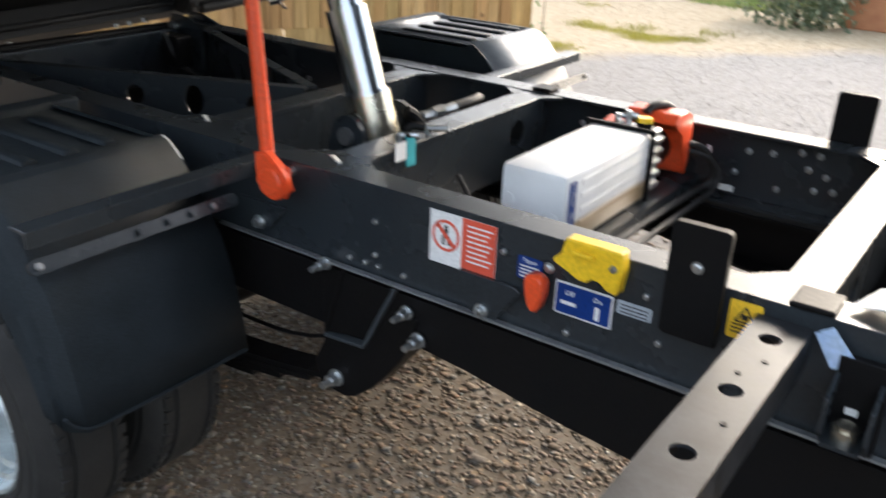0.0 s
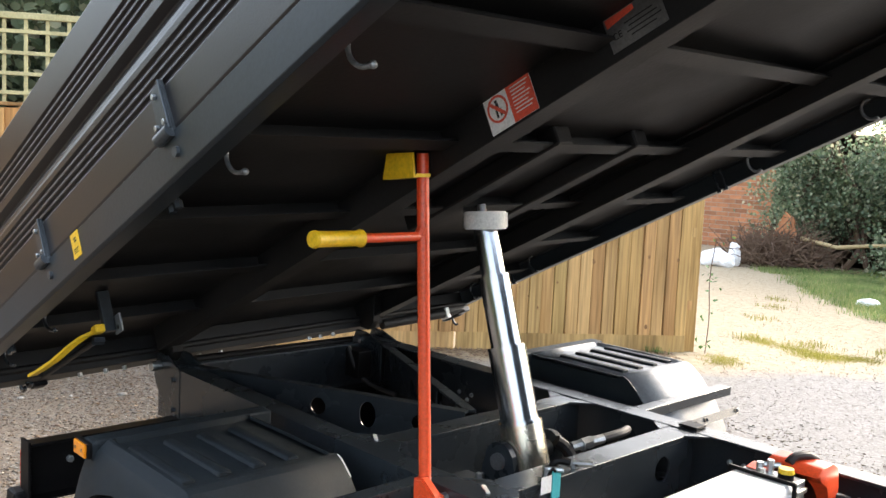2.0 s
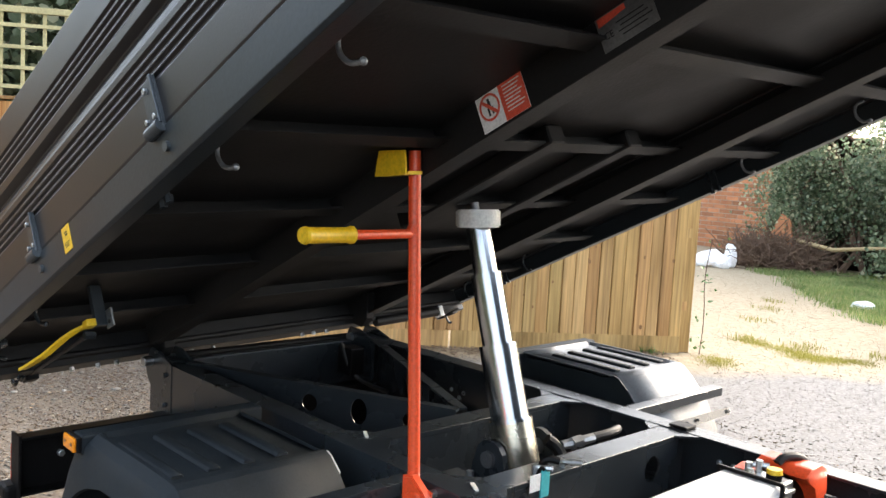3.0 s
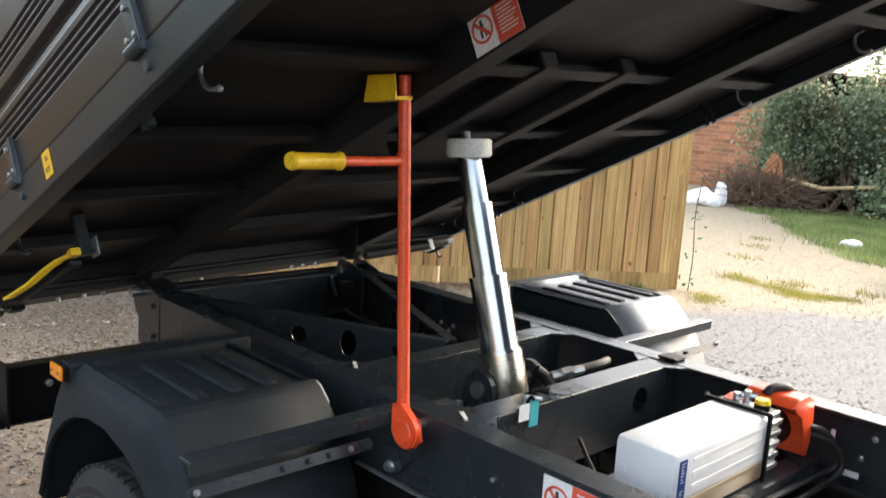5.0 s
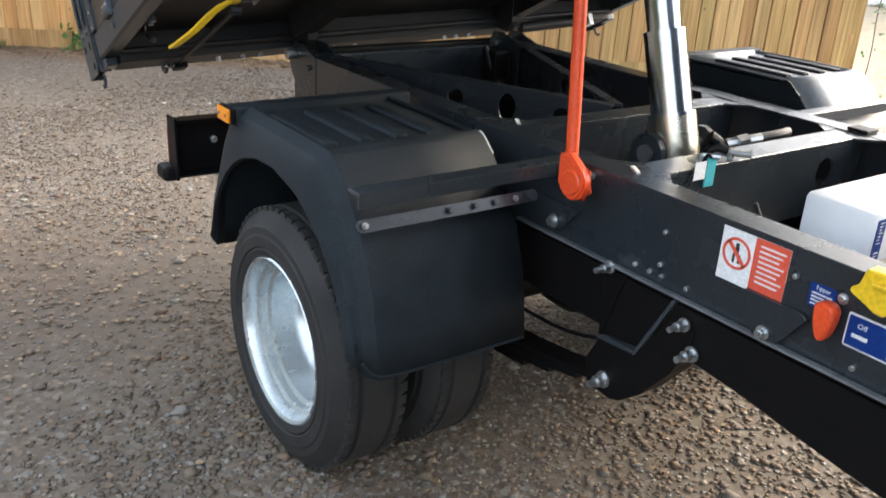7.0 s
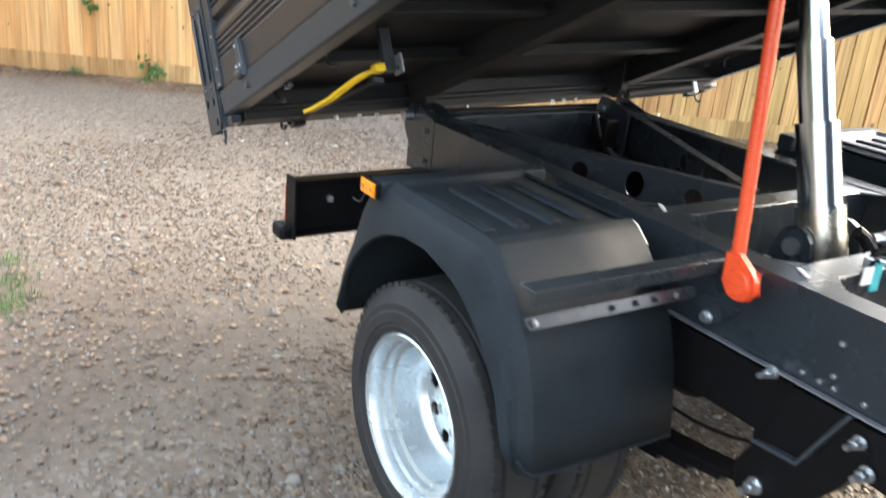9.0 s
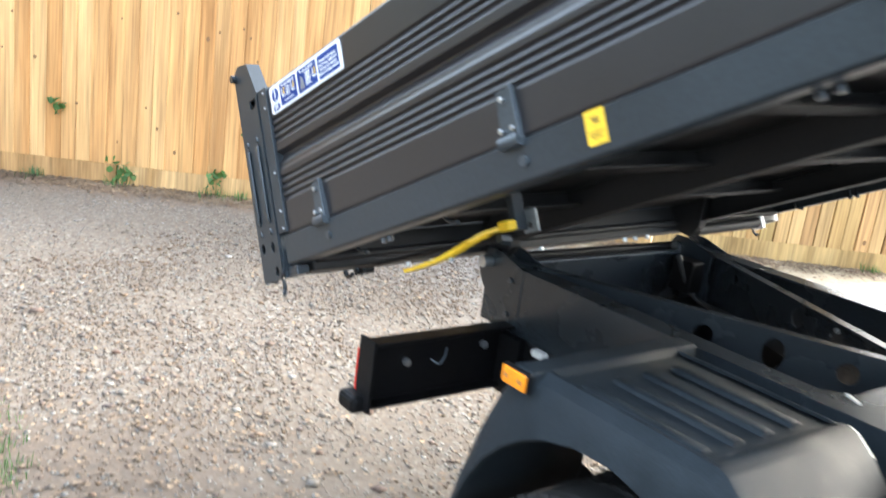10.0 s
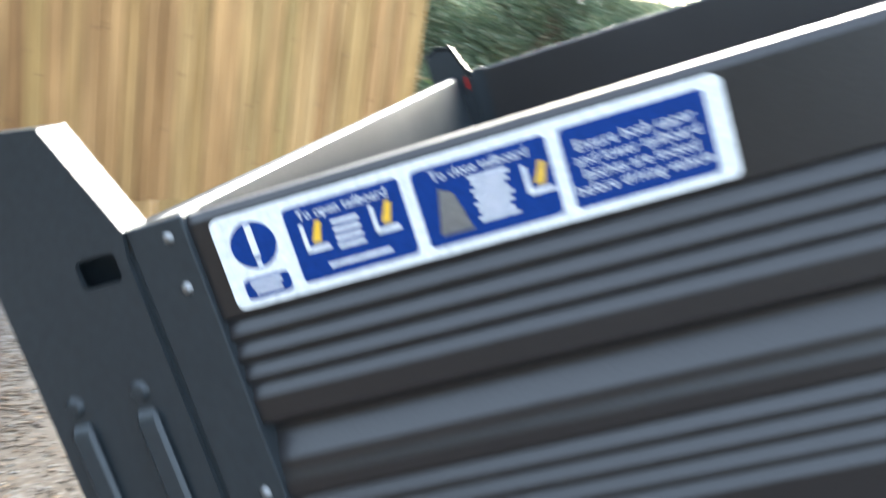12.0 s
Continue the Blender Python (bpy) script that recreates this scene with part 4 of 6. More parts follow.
def forbidding(parent, x0, x1, z0, z1, to3, n, name="warning_sticker"):
    """White sticker with a struck-out ring on one half and orange-red print on the other."""
    bm = flat(shape(), [to3(x0, z0), to3(x1, z0), to3(x1, z1), to3(x0, z1)], n, 0.0012)
    st = part(name, bm, WHITE, parent, "white and orange-red safety sticker")
    n = Vector(n).normalized()
    xm = x0 + 0.5 * (x1 - x0)
    bm = flat(shape(), [Vector(to3(xm, z0)) + n * 0.0012, Vector(to3(x1, z0)) + n * 0.0012, Vector(to3(x1, z1)) + n * 0.0012, Vector(to3(xm, z1)) + n * 0.0012], n, 0.0005)
    part("red_panel", bm, RED, st, "orange-red panel")
    cx, cz, r = x0 + 0.25 * (x1 - x0), (z0 + z1) / 2 + 0.006, 0.215 * (x1 - x0)
    bm = shape()
    k = 28
    for i in range(k):
        a, b = 2 * math.pi * i / k, 2 * math.pi * (i + 1) / k
        q = [(cx + rr * math.cos(t), cz + rr * math.sin(t)) for rr, t in ((r, a), (r, b), (r * 0.82, b), (r * 0.82, a))]
        flat(bm, [Vector(to3(*p)) + n * 0.0012 for p in q[::-1]], n, 0.0006)
    c = r * 0.66
    w = r * 0.09
    flat(bm, [Vector(to3(cx - c - w, cz + c - w)) + n * 0.0012, Vector(to3(cx + c - w, cz - c - w)) + n * 0.0012, Vector(to3(cx + c + w, cz - c + w)) + n * 0.0012, Vector(to3(cx - c + w, cz + c + w)) + n * 0.0012], n, 0.0006)
    part("ring", bm, RED, st, "red ring with a stroke")
    bm = shape()
    for dx, dz, hw, hh in ((0.0, 0.55, 0.12, 0.1), (0.02, 0.18, 0.13, 0.26), (-0.16, -0.32, 0.09, 0.3), (0.22, -0.3, 0.09, 0.28)):
        flat(bm, [Vector(to3(cx + r * (dx + a * hw), cz + r * (dz + b * hh))) + n * 0.0012 for a, b in ((-1, -1), (1, -1), (1, 1), (-1, 1))], n, 0.0004)
    part("pictogram", bm, BLACK, st, "plain black shapes")
    h = z1 - z0
    rows = [(xm + 0.08 * (x1 - x0), x1 - (0.05 + 0.04 * (i % 3)) * (x1 - x0), z1 - h * (0.14 + 0.095 * i), z1 - h * (0.11 + 0.095 * i)) for i in range(8)]
    bm = shape()
    for a, b, c0, c1 in rows:
        flat(bm, [Vector(to3(p, q)) + n * 0.0017 for p, q in ((a, c0), (b, c0), (b, c1), (a, c1))], n, 0.0003)
    tagged(part("print", bm, WHITE, st), kind="stuff")
    return st


def rail3(x, z):
    return (x, RY, z)


forbidding(truck, 0.276, 0.409, 0.667, 0.762, rail3, (0, -1, 0))
small = on_rail(0.452, 0.497, 0.688, 0.728, BLUE, "instruction_label", "small blue instruction label with white print")
bars("print", [(0.457, 0.492, 0.710 - 0.006 * i, 0.7125 - 0.006 * i) for i in range(4)], WHITE, small, lambda x, z: (x, RY - 0.0012, z), (0, -1, 0))
words("lettering", "Tipper", 0.010, Matrix.Translation((0.4745, RY - 0.0014, 0.721)) @ Matrix.Rotation(radians(90), 4, "X"), WHITE, small)
onoff_rim = on_rail(0.523, 0.622, 0.650, 0.706, WHITE, "switch_label", "blue and white label marked Off and On")
on_rail(0.526, 0.619, 0.653, 0.703, BLUE, "blue_panel", "blue panel", RY - 0.0012, 0.002, onoff_rim)
for row in ((0.535, 0.561, 0.669, 0.675), (0.594, 0.602, 0.658, 0.680)):
    bars("mark", [row], WHITE, onoff_rim, lambda x, z: (x, RY - 0.0026, z), (0, -1, 0))
UPRIGHT = Matrix.Rotation(radians(90), 4, "X")
words("lettering", "Off", 0.012, Matrix.Translation((0.549, RY - 0.0028, 0.689)) @ UPRIGHT, WHITE, onoff_rim)
words("lettering", "On", 0.012, Matrix.Translation((0.597, RY - 0.0028, 0.691)) @ UPRIGHT, WHITE, onoff_rim)
pl = on_rail(0.628, 0.684, 0.683, 0.705, PALE_PLATE, "maker_plate", "small pale metal plate")
bars("print", [(0.634, 0.678, 0.698 - 0.006 * i, 0.700 - 0.006 * i) for i in range(3)], BLACK, pl, lambda x, z: (x, RY - 0.0012, z), (0, -1, 0))
warn = on_rail(0.793, 0.838, 0.704, 0.762, YELLOW_STICKER, "hazard_sticker", "yellow hazard sticker with black print", RY - 0.002)
bm = shape()
for a, b in (((0.803, 0.731), (0.816, 0.754)), ((0.816, 0.754), (0.829, 0.731)), ((0.829, 0.731), (0.803, 0.731))):
    a, b = Vector((a[0], 0, a[1])), Vector((b[0], 0, b[1]))
    w = (b - a).normalized().cross(Vector((0, 1, 0))) * 0.0013
    flat(bm, [Vector((p.x, RY - 0.0032, p.z)) for p in (a - w, b - w, b + w, a + w)], (0, -1, 0), 0.0004)
part("triangle", bm, BLACK, warn)
bars("print", [(0.799, 0.832, 0.725 - 0.006 * i, 0.7275 - 0.006 * i) for i in range(3)] + [(0.811, 0.821, 0.735, 0.743)], BLACK, warn, lambda x, z: (x, RY - 0.0032, z), (0, -1, 0))

# the yellow catch housing, with its two openings below
bm = shape()
prism(bm, [(x + 0.006, z + 0.010) for x, z in ((0.540, 0.782), (0.632, 0.782), (0.635, 0.752), (0.630, 0.712), (0.612, 0.716), (0.604, 0.730), (0.588, 0.732), (0.580, 0.718), (0.562, 0.720), (0.552, 0.732), (0.524, 0.737), (0.522, 0.746), (0.538, 0.752))], "y", -0.098, -0.069, 0.003)
bx(bm, 0.562, 0.598, -0.106, -0.098, 0.770, 0.778, 0.002)
hs = part("catch_housing", bm, YELLOW, truck, "yellow plastic housing on the rail")
part("screw", bolt(shape(), (0.628, -0.098, 0.765), (0, -1, 0), 0.004, 0.002), STEEL, hs)
# the red isolator key
bm = prism(shape(), [(x + 0.006, z + 0.018) for x, z in ((0.474, 0.688), (0.482, 0.696), (0.500, 0.697), (0.510, 0.688), (0.509, 0.665), (0.503, 0.640), (0.497, 0.632), (0.489, 0.633), (0.483, 0.643), (0.477, 0.662))], "y", -0.10, -0.074, 0.004)
part("isolator_key", bm, ORANGE, truck, "red plastic battery isolator key", smooth=True)
bm = bolt(shape(), (0.508, -0.067, 0.72), (0, -1, 0), 0.006, 0.004)
part("bolt", bm, ZINC, truck)

# tag and fittings on the front crossmember
part("tag_cord", sweep(shape(), [(0.040, 0.150, 0.772), (0.050, 0.154, 0.80), (0.052, 0.160, 0.790)], 0.004, 8, 2), CHASSIS, truck)
tag = part("test_tag", bx(shape(), 0.049, 0.053, 0.153, 0.181, 0.728, 0.792, 0.001), TEAL, truck, "turquoise plastic test tag with a white slip")
part("slip", bx(shape(), 0.0535, 0.0545, 0.114, 0.148, 0.748, 0.786), WHITE, tag, "white paper slip")
bm = shape()
rod(bm, (0.03, 0.16, 0.771), (0.03, 0.16, 0.793), 0.007, 6)
rod(bm, (0.03, 0.16, 0.79), (0.062, 0.178, 0.792), 0.006, 8)
part("pipe_fitting", bm, ZINC, truck, "zinc-plated hydraulic fitting")
bm = shape()
rod(bm, (0.03, 0.255, 0.771), (0.03, 0.255, 0.781), 0.007, 6)
rod(bm, (0.02, 0.235, 0.786), (0.058, 0.285, 0.782), 0.007, 8)
rod(bm, (0.01, 0.225, 0.788), (0.030, 0.248, 0.785), 0.010, 6)
part("pipe_fitting", bm, ZINC, truck, "zinc-plated hydraulic fitting")

# ---- the ram ----
RB, RT = Vector((-0.172, CY - 0.024, 0.66)), Vector((-0.373, CY - 0.038, 1.315))
RD = (RT - RB).normalized()


def at_z(z):
    return RB + RD * ((z - RB.z) / RD.z)


ram = thing("hydraulic_ram", "extended chrome telescopic tipping ram with a pale nylon head", "hydraulic ram", Matrix.Translation(RB))
part("barrel", rod(shape(), at_z(0.64), at_z(0.803), 0.0560, 40), BARREL, ram, "zinc-yellow barrel", smooth=True)
part("stage", rod(shape(), at_z(0.803), at_z(0.986), 0.0490, 40), CHROME, ram, smooth=True)
part("stage", rod(shape(), at_z(0.986), at_z(1.161), 0.0400, 40), CHROME, ram, smooth=True)
part("stage", rod(shape(), at_z(1.161), at_z(1.285), 0.0320, 40), CHROME, ram, smooth=True)
for z, r in ((0.798, 0.0565), (0.980, 0.0496), (1.155, 0.0406)):
    part("gland_ring", rod(shape(), at_z(z), at_z(z + 0.008), r, 40), CHROME, ram, smooth=True)
bm = rod(shape(), at_z(1.280), at_z(1.280) + Vector((-0.004, 0, 0.046)), 0.058, 48)
bmesh.ops.bevel(bm, geom=[e for e in bm.edges if len(e.link_faces) == 2 and e.calc_face_angle() > 1], offset=0.004, segments=2, affect="EDGES")
part("head", bm, NYLON, ram, "round off-white nylon head", smooth=True)
part("ball_stud", rod(shape(), at_z(1.318), at_z(1.342), 0.012, 18), STEEL, ram, smooth=True)
for sgn in (-1, 1):
    y = CY + sgn * 0.085
    ear = shape()
    plate(ear, [(-0.285, 0.63), (-0.14, 0.63)] + ring(-0.213, 0.715, 0.048, 14)[:8], [], "y", *sorted((y, y + sgn * 0.016)))
    part("trunnion_ear", ear, FRAME, ram)
    part("trunnion_pin", rod(shape(), (-0.213, CY + sgn * 0.05, 0.715), (-0.213, y + sgn * 0.026, 0.715), 0.021, 20), STEEL, ram, smooth=True)
    bolts([(-0.262, y + sgn * 0.03, 0.655), (-0.165, y + sgn * 0.03, 0.655)], (0, 0, 1), 0.011, 0.016, ram)
    part("ram_cradle", bx(shape(), -0.34, -0.03, *sorted((y - 0.0, y + sgn * 0.07)), 0.61, 0.655, 0.004), FRAME, truck)
part("ram_floor", bx(shape(), -0.335, -0.03, CY - 0.09, CY + 0.09, 0.60, 0.612, 0.002), FRAME, truck)
bm = rod(shape(), (-0.14, 0.46, 0.735), (-0.115, 0.56, 0.745), 0.013, 8)
rod(bm, (-0.13, 0.49, 0.737), (-0.124, 0.52, 0.741), 0.018, 6)
part("hose_coupling", bm, ZINC, ram, "zinc-plated hose coupling", smooth=False)
part("hose", sweep(shape(), [(-0.117, 0.555, 0.745), (-0.10, 0.63, 0.753), (-0.13, 0.70, 0.745), (-0.2, 0.73, 0.70), (-0.22, 0.735, 0.62)], 0.012, 10, 3), RUBBER_GRIP, ram, "black rubber hose", smooth=True)
part("elbow", sweep(shape(), [(-0.10, 0.45, 0.66), (-0.12, 0.455, 0.70), (-0.15, 0.45, 0.735), (-0.165, 0.43, 0.75)], 0.016, 10, 2), CHASSIS, ram, smooth=True)
# ---- the safety prop ----
prop = thing("safety_prop", "orange-red tubular body prop with a yellow hand grip", "body prop", Matrix.Translation((-0.05, -0.11, 0.72)))
PA, PB = Vector((-0.066, -0.112, 0.775)), Vector((-0.127, -0.105, 1.462))
part("tube", rod(shape(), PA, PB, 0.0128, 28), ORANGE, prop, "orange-red painted tube", smooth=True)
bm = shape()
plate(bm, [(-0.080, 0.80), (-0.078, 0.740)] + [(-0.040 + 0.037 * math.cos(radians(a)), 0.753 + 0.037 * math.sin(radians(a))) for a in range(200, 421, 20)] + [(-0.052, 0.806)], [], "y", -0.135, -0.112)
bmesh.ops.bevel(bm, geom=[e for e in bm.edges if len(e.link_faces) == 2 and e.calc_face_angle() > 0.8], offset=0.004, segments=2, affect="EDGES")
part("foot", bm, ORANGE, prop, smooth=True)
part("foot_boss", rod(shape(), (-0.040, -0.135, 0.752), (-0.040, -0.1385, 0.752), 0.026, 24, 0.023), ORANGE, prop, smooth=True)
part("foot_pin", rod(shape(), (-0.050, -0.112, 0.755), (-0.050, -0.067, 0.755), 0.009, 14), ZINC, prop)
HA, HB, HC = Vector((-0.1145, -0.107, 1.294)), Vector((-0.092, -0.283, 1.296)), Vector((-0.079, -0.402, 1.298))
part("handle_bar", rod(shape(), HA, HB, 0.0095, 18), ORANGE, prop, smooth=True)
gd = (HC - HB).normalized()
bm = sweep(shape(), [HB - gd * 0.004, HB, HB + gd * 0.004, HB + gd * 0.010, HC - gd * 0.012, HC - gd * 0.006, HC], [0.012, 0.0175, 0.0175, 0.0150, 0.0150, 0.0170, 0.015], 20)
part("grip", bm, YELLOW, prop, "yellow plastic hand grip", smooth=True)
bm = shape()
sweep(bm, [PA + (PB - PA) * 0.765 + Vector((0, 0, 0.012)), HA + (HB - HA) * 0.06], 0.012, 10)
part("weld", bm, ORANGE, prop, smooth=True)

# ---- the hydraulic power pack ----
pack = thing("hydraulic_power_pack", "hydraulic power pack with milky white tank and orange cover", "power pack", pose(0.36, 0.35, 0.655))
bm = bx(shape(), 0.290, 0.428, 0.128, 0.50, 0.655, 0.800, 0.012)
part("tank", bm, TANK, pack, "milky white plastic oil tank", smooth=True)
for k in range(4):
    part("tank_rib", bx(shape(), 0.4260, 0.4288, 0.19, 0.49, 0.690 + 0.027 * k, 0.700 + 0.027 * k, 0.001), TANK, pack)
for x, z in ((0.312, 0.735), (0.405, 0.715), (0.312, 0.69)):
    part("moulded_boss", rod(shape(), (x, 0.129, z), (x, 0.1262, z), 0.010, 18), TANK, pack)
lab = part("tank_label", bx(shape(), 0.428, 0.4292, 0.140, 0.166, 0.672, 0.785), BLUE, pack, "dark blue label strip with white print")
bm = shape()
for i in range(16):
    if i in (7, 8, 12):
        continue
    z = 0.778 - 0.0062 * i
    flat(bm, [(0.4293, 0.147, z), (0.4293, 0.160 - 0.003 * (i % 3), z), (0.4293, 0.160 - 0.003 * (i % 3), z + 0.0016), (0.4293, 0.147, z + 0.0016)], (1, 0, 0), 0.0003)
tagged(part("print", bm, WHITE, lab), kind="stuff")
bm = shape()
bx(bm, 0.282, 0.436, 0.484, 0.492, 0.800, 0.808, 0.001)
bx(bm, 0.429, 0.437, 0.484, 0.492, 0.655, 0.805, 0.001)
bx(bm, 0.281, 0.289, 0.484, 0.492, 0.655, 0.805, 0.001)
part("strap", bm, CHASSIS, pack, "black steel clamp strap")
bm = bx(shape(), 0.296, 0.424, 0.500, 0.560, 0.665, 0.798, 0.004)
for k in range(5):
    bx(bm, 0.424, 0.432, 0.505, 0.555, 0.672 + 0.025 * k, 0.684 + 0.025 * k, 0.003)
part("valve_block", bm, ZINC, pack, "cast aluminium valve block")
bm = rod(shape(), (0.395, 0.525, 0.798), (0.395, 0.525, 0.815), 0.017, 18)
part("filler_neck", bm, CHASSIS, pack, smooth=True)
part("filler_cap", rod(shape(), (0.395, 0.525, 0.812), (0.395, 0.525, 0.822), 0.0175, 20, 0.016), YELLOW, pack, "yellow filler cap", smooth=True)
bm = shape()
for x, y, h in ((0.335, 0.525, 0.022), (0.352, 0.54, 0.028), (0.345, 0.515, 0.012)):
    rod(bm, (x, y, 0.798), (x, y, 0.798 + h), 0.008, 6)
rod(bm, (0.33, 0.535, 0.812), (0.37, 0.552, 0.815), 0.007, 8)
part("fittings", bm, ZINC, pack, "zinc-plated fittings")
# the orange cover, folded down over the motor
bm = shape()
prism(bm, [(0.565, 0.803), (0.600, 0.820), (0.650, 0.821), (0.682, 0.805), (0.692, 0.76), (0.688, 0.700), (0.676, 0.668), (0.654, 0.676), (0.646, 0.73), (0.628, 0.775), (0.595, 0.795)], "x", 0.322, 0.445)
bmesh.ops.bevel(bm, geom=list(bm.edges), offset=0.006, segments=2, affect="EDGES", profile=0.5)
part("motor_cover", bm, ORANGE, pack, "orange-red plastic motor cover", smooth=True)
bm = prism(shape(), [(0.520, 0.800), (0.56, 0.806), (0.575, 0.800), (0.560, 0.790)], "x", 0.300, 0.345, 0.003)
part("cover_tab", bm, ORANGE, pack)
part("motor", rod(shape(), (0.36, 0.560, 0.735), (0.36, 0.67, 0.735), 0.055, 26), CHASSIS, pack, smooth=True)
part("cover_handle", sweep(shape(), [(0.372, 0.585, 0.815), (0.376, 0.60, 0.828), (0.392, 0.635, 0.829), (0.40, 0.66, 0.815)], 0.010, 10, 2), RUBBER_GRIP, pack, smooth=True)
for x0, x1 in ((0.275, 0.315), (0.405, 0.455)):
    part("tray_rail", prism(shape(), [(x0, 0.655), (x1, 0.655), (x1, 0.612), (x1 - 0.005, 0.612), (x1 - 0.005, 0.649), (x0, 0.649)], "y", 0.0, 0.74), FRAME, truck, "black folded tray rail")
part("tray", bx(shape(), 0.20, 0.275, 0.004, 0.736, 0.640, 0.646), FRAME, truck)
# cables and hoses round the pack
part("hose", sweep(shape(), [(0.44, 0.68, 0.74), (0.47, 0.71, 0.73), (0.49, 0.735, 0.68), (0.49, 0.74, 0.64), (0.47, 0.70, 0.63), (0.46, 0.4, 0.63), (0.46, 0.1, 0.63), (0.44, 0.03, 0.62)], 0.008, 8, 3), RUBBER_GRIP, truck, smooth=True)
part("hose", sweep(shape(), [(0.44, 0.69, 0.72), (0.485, 0.72, 0.71), (0.51, 0.742, 0.65), (0.49, 0.70, 0.615), (0.485, 0.4, 0.615), (0.48, 0.1, 0.612)], 0.007, 8, 3), RUBBER_GRIP, truck, smooth=True)
part("cable", sweep(shape(), [(0.10, 0.20, 0.66), (0.12, 0.24, 0.60), (0.16, 0.26, 0.64), (0.19, 0.28, 0.60), (0.24, 0.32, 0.63)], 0.006, 8, 3), RUBBER_GRIP, truck)
part("cable", sweep(shape(), [(0.08, 0.30, 0.68), (0.11, 0.32, 0.61), (0.15, 0.30, 0.60), (0.2, 0.34, 0.615)], 0.005, 8, 3), RUBBER_GRIP, truck)
for x, y, z, w, h, c in ((0.500, 0.776, 0.625, 0.035, 0.014, WHITE), (0.458, 0.786, 0.70, 0.010, 0.020, WHITE)):
    part("cable_label", bx(shape(), x, x + w, y - 0.02, y - 0.018, z, z + h), c, truck, "small white cable label")

# ---- the raised tipper body: x along it from the tail, y across, z up from its floor ----
TILT_BODY, LEAN_BODY = 25.5, 1.9   # degrees raised, and leaning off the chassis
body = thing("tipper_body", "raised dark grey dropside tipper body with ribbed side boards", "tipper body", pose(-1.4802, 0, 0.8362, 0, -TILT_BODY, 0) @ pose(0, -0.5, 0, LEAN_BODY) @ pose(0, 0.5, 0))
LOCAL.add(body.name)
YN, YF, LEN = -0.645, 1.385, 2.95

part("floor", bx(shape(), 0.0, LEN, YN + 0.052, YF - 0.052, -0.007, -0.001), UNDER, body, "black painted steel floor")
for s in (-1, 1):
    f = (lambda y: y) if s < 0 else mir
    rail = prism(shape(), [(f(YN), -0.066), (f(YN + 0.007), -0.071), (f(YN + 0.045), -0.071), (f(YN + 0.045), -0.065), (f(YN + 0.006), -0.065), (f(YN + 0.006), -0.008), (f(YN + 0.05), -0.008), (f(YN + 0.05), 0.0), (f(YN), 0.0)], "x", -0.01, LEN, 0.001)
    part("side_rail", rail, BODY, body, "dark grey folded steel side rail")
    # a ribbed board profile, from the floor up
    out = [(0.003, 0.0025), (0.0, 0.008), (0.0, 0.078)]
    for z in (0.080, 0.096, 0.1125, 0.129):
        out += [(0.0, z), (0.0055, z + 0.009), (0.0055, z + 0.010), (0.0, z + 0.013)]
    out += [(0.0, 0.154), (0.003, 0.162), (0.004, 0.170), (0.016, 0.188), (0.016, 0.194), (0.0, 0.203)]
    for z in (0.222, 0.238, 0.2545, 0.271):
        out += [(0.0, z), (0.0055, z + 0.009), (0.0055, z + 0.010), (0.0, z + 0.013)]
    out += [(0.0, 0.355), (0.004, 0.361)]
    prof = [(f(YN + 0.003 + a), b) for a, b in out] + [(f(YN + 0.026), 0.361), (f(YN + 0.030), 0.355), (f(YN + 0.030), 0.0025)]
    sb = part("side_board", prism(shape(), prof, "x", 0.008, LEN - 0.02, 0.0008), BOARD, body, "anthracite ribbed aluminium dropside board")
    # the flanged end strip with its rivets
    strip = bx(shape(), -0.030, 0.013, *sorted((f(YN - 0.003), f(YN + 0.030))), 0.008, 0.364, 0.0015)
    es = part("end_strip", strip, BODY, body)
    for z in (0.017, 0.060, 0.153, 0.314, 0.351):
        part("rivet", rod(shape(), (-0.001, f(YN - 0.003), z), (-0.001, f(YN - 0.006), z), 0.0045, 10, 0.002), STEEL, es)
    # corner post with pressed ribs, slot and chamfered head
    post = [(-0.140, -0.100), (-0.048, -0.100), (-0.034, -0.085), (-0.034, 0.345), (-0.030, 0.364), (-0.062, 0.447), (-0.112, 0.456), (-0.140, 0.440)]
    pb = shape()
    plate(pb, post, [rounded(-0.074, -0.042, 0.332, 0.353, 0.004, 2), ring(-0.118, -0.014, 0.010, 12, 1.3), ring(-0.064, -0.017, 0.010, 12, 1.3), ring(-0.060, -0.078, 0.010, 12, 1.3)], "y", *sorted((f(YN - 0.006), f(YN - 0.001))))
    ps = part("corner_post", pb, BODY, body, "dark grey pressed steel corner post")
    inner = shape()
    prism(inner, [(f(YN - 0.001), -0.100), (f(YN + 0.030), -0.100), (f(YN + 0.030), 0.345), (f(YN - 0.001), 0.35)], "x", -0.036, -0.030)
    prism(inner, [(f(YN - 0.001), -0.100), (f(YN + 0.030), -0.100), (f(YN + 0.030), 0.43), (f(YN - 0.001), 0.438)], "x", -0.140, -0.135)
    part("post_fold", inner, BODY, ps)
    # sloping head faces of the post
    head = shape()
    for (a, b), (c, d) in (((-0.030, 0.364), (-0.062, 0.447)), ((-0.062, 0.447), (-0.112, 0.456)), ((-0.112, 0.456), (-0.140, 0.440))):
        prism(head, [(a, b), (c, d), (c, d - 0.006), (a, b - 0.006)], "y", *sorted((f(YN - 0.001), f(YN + 0.030))))
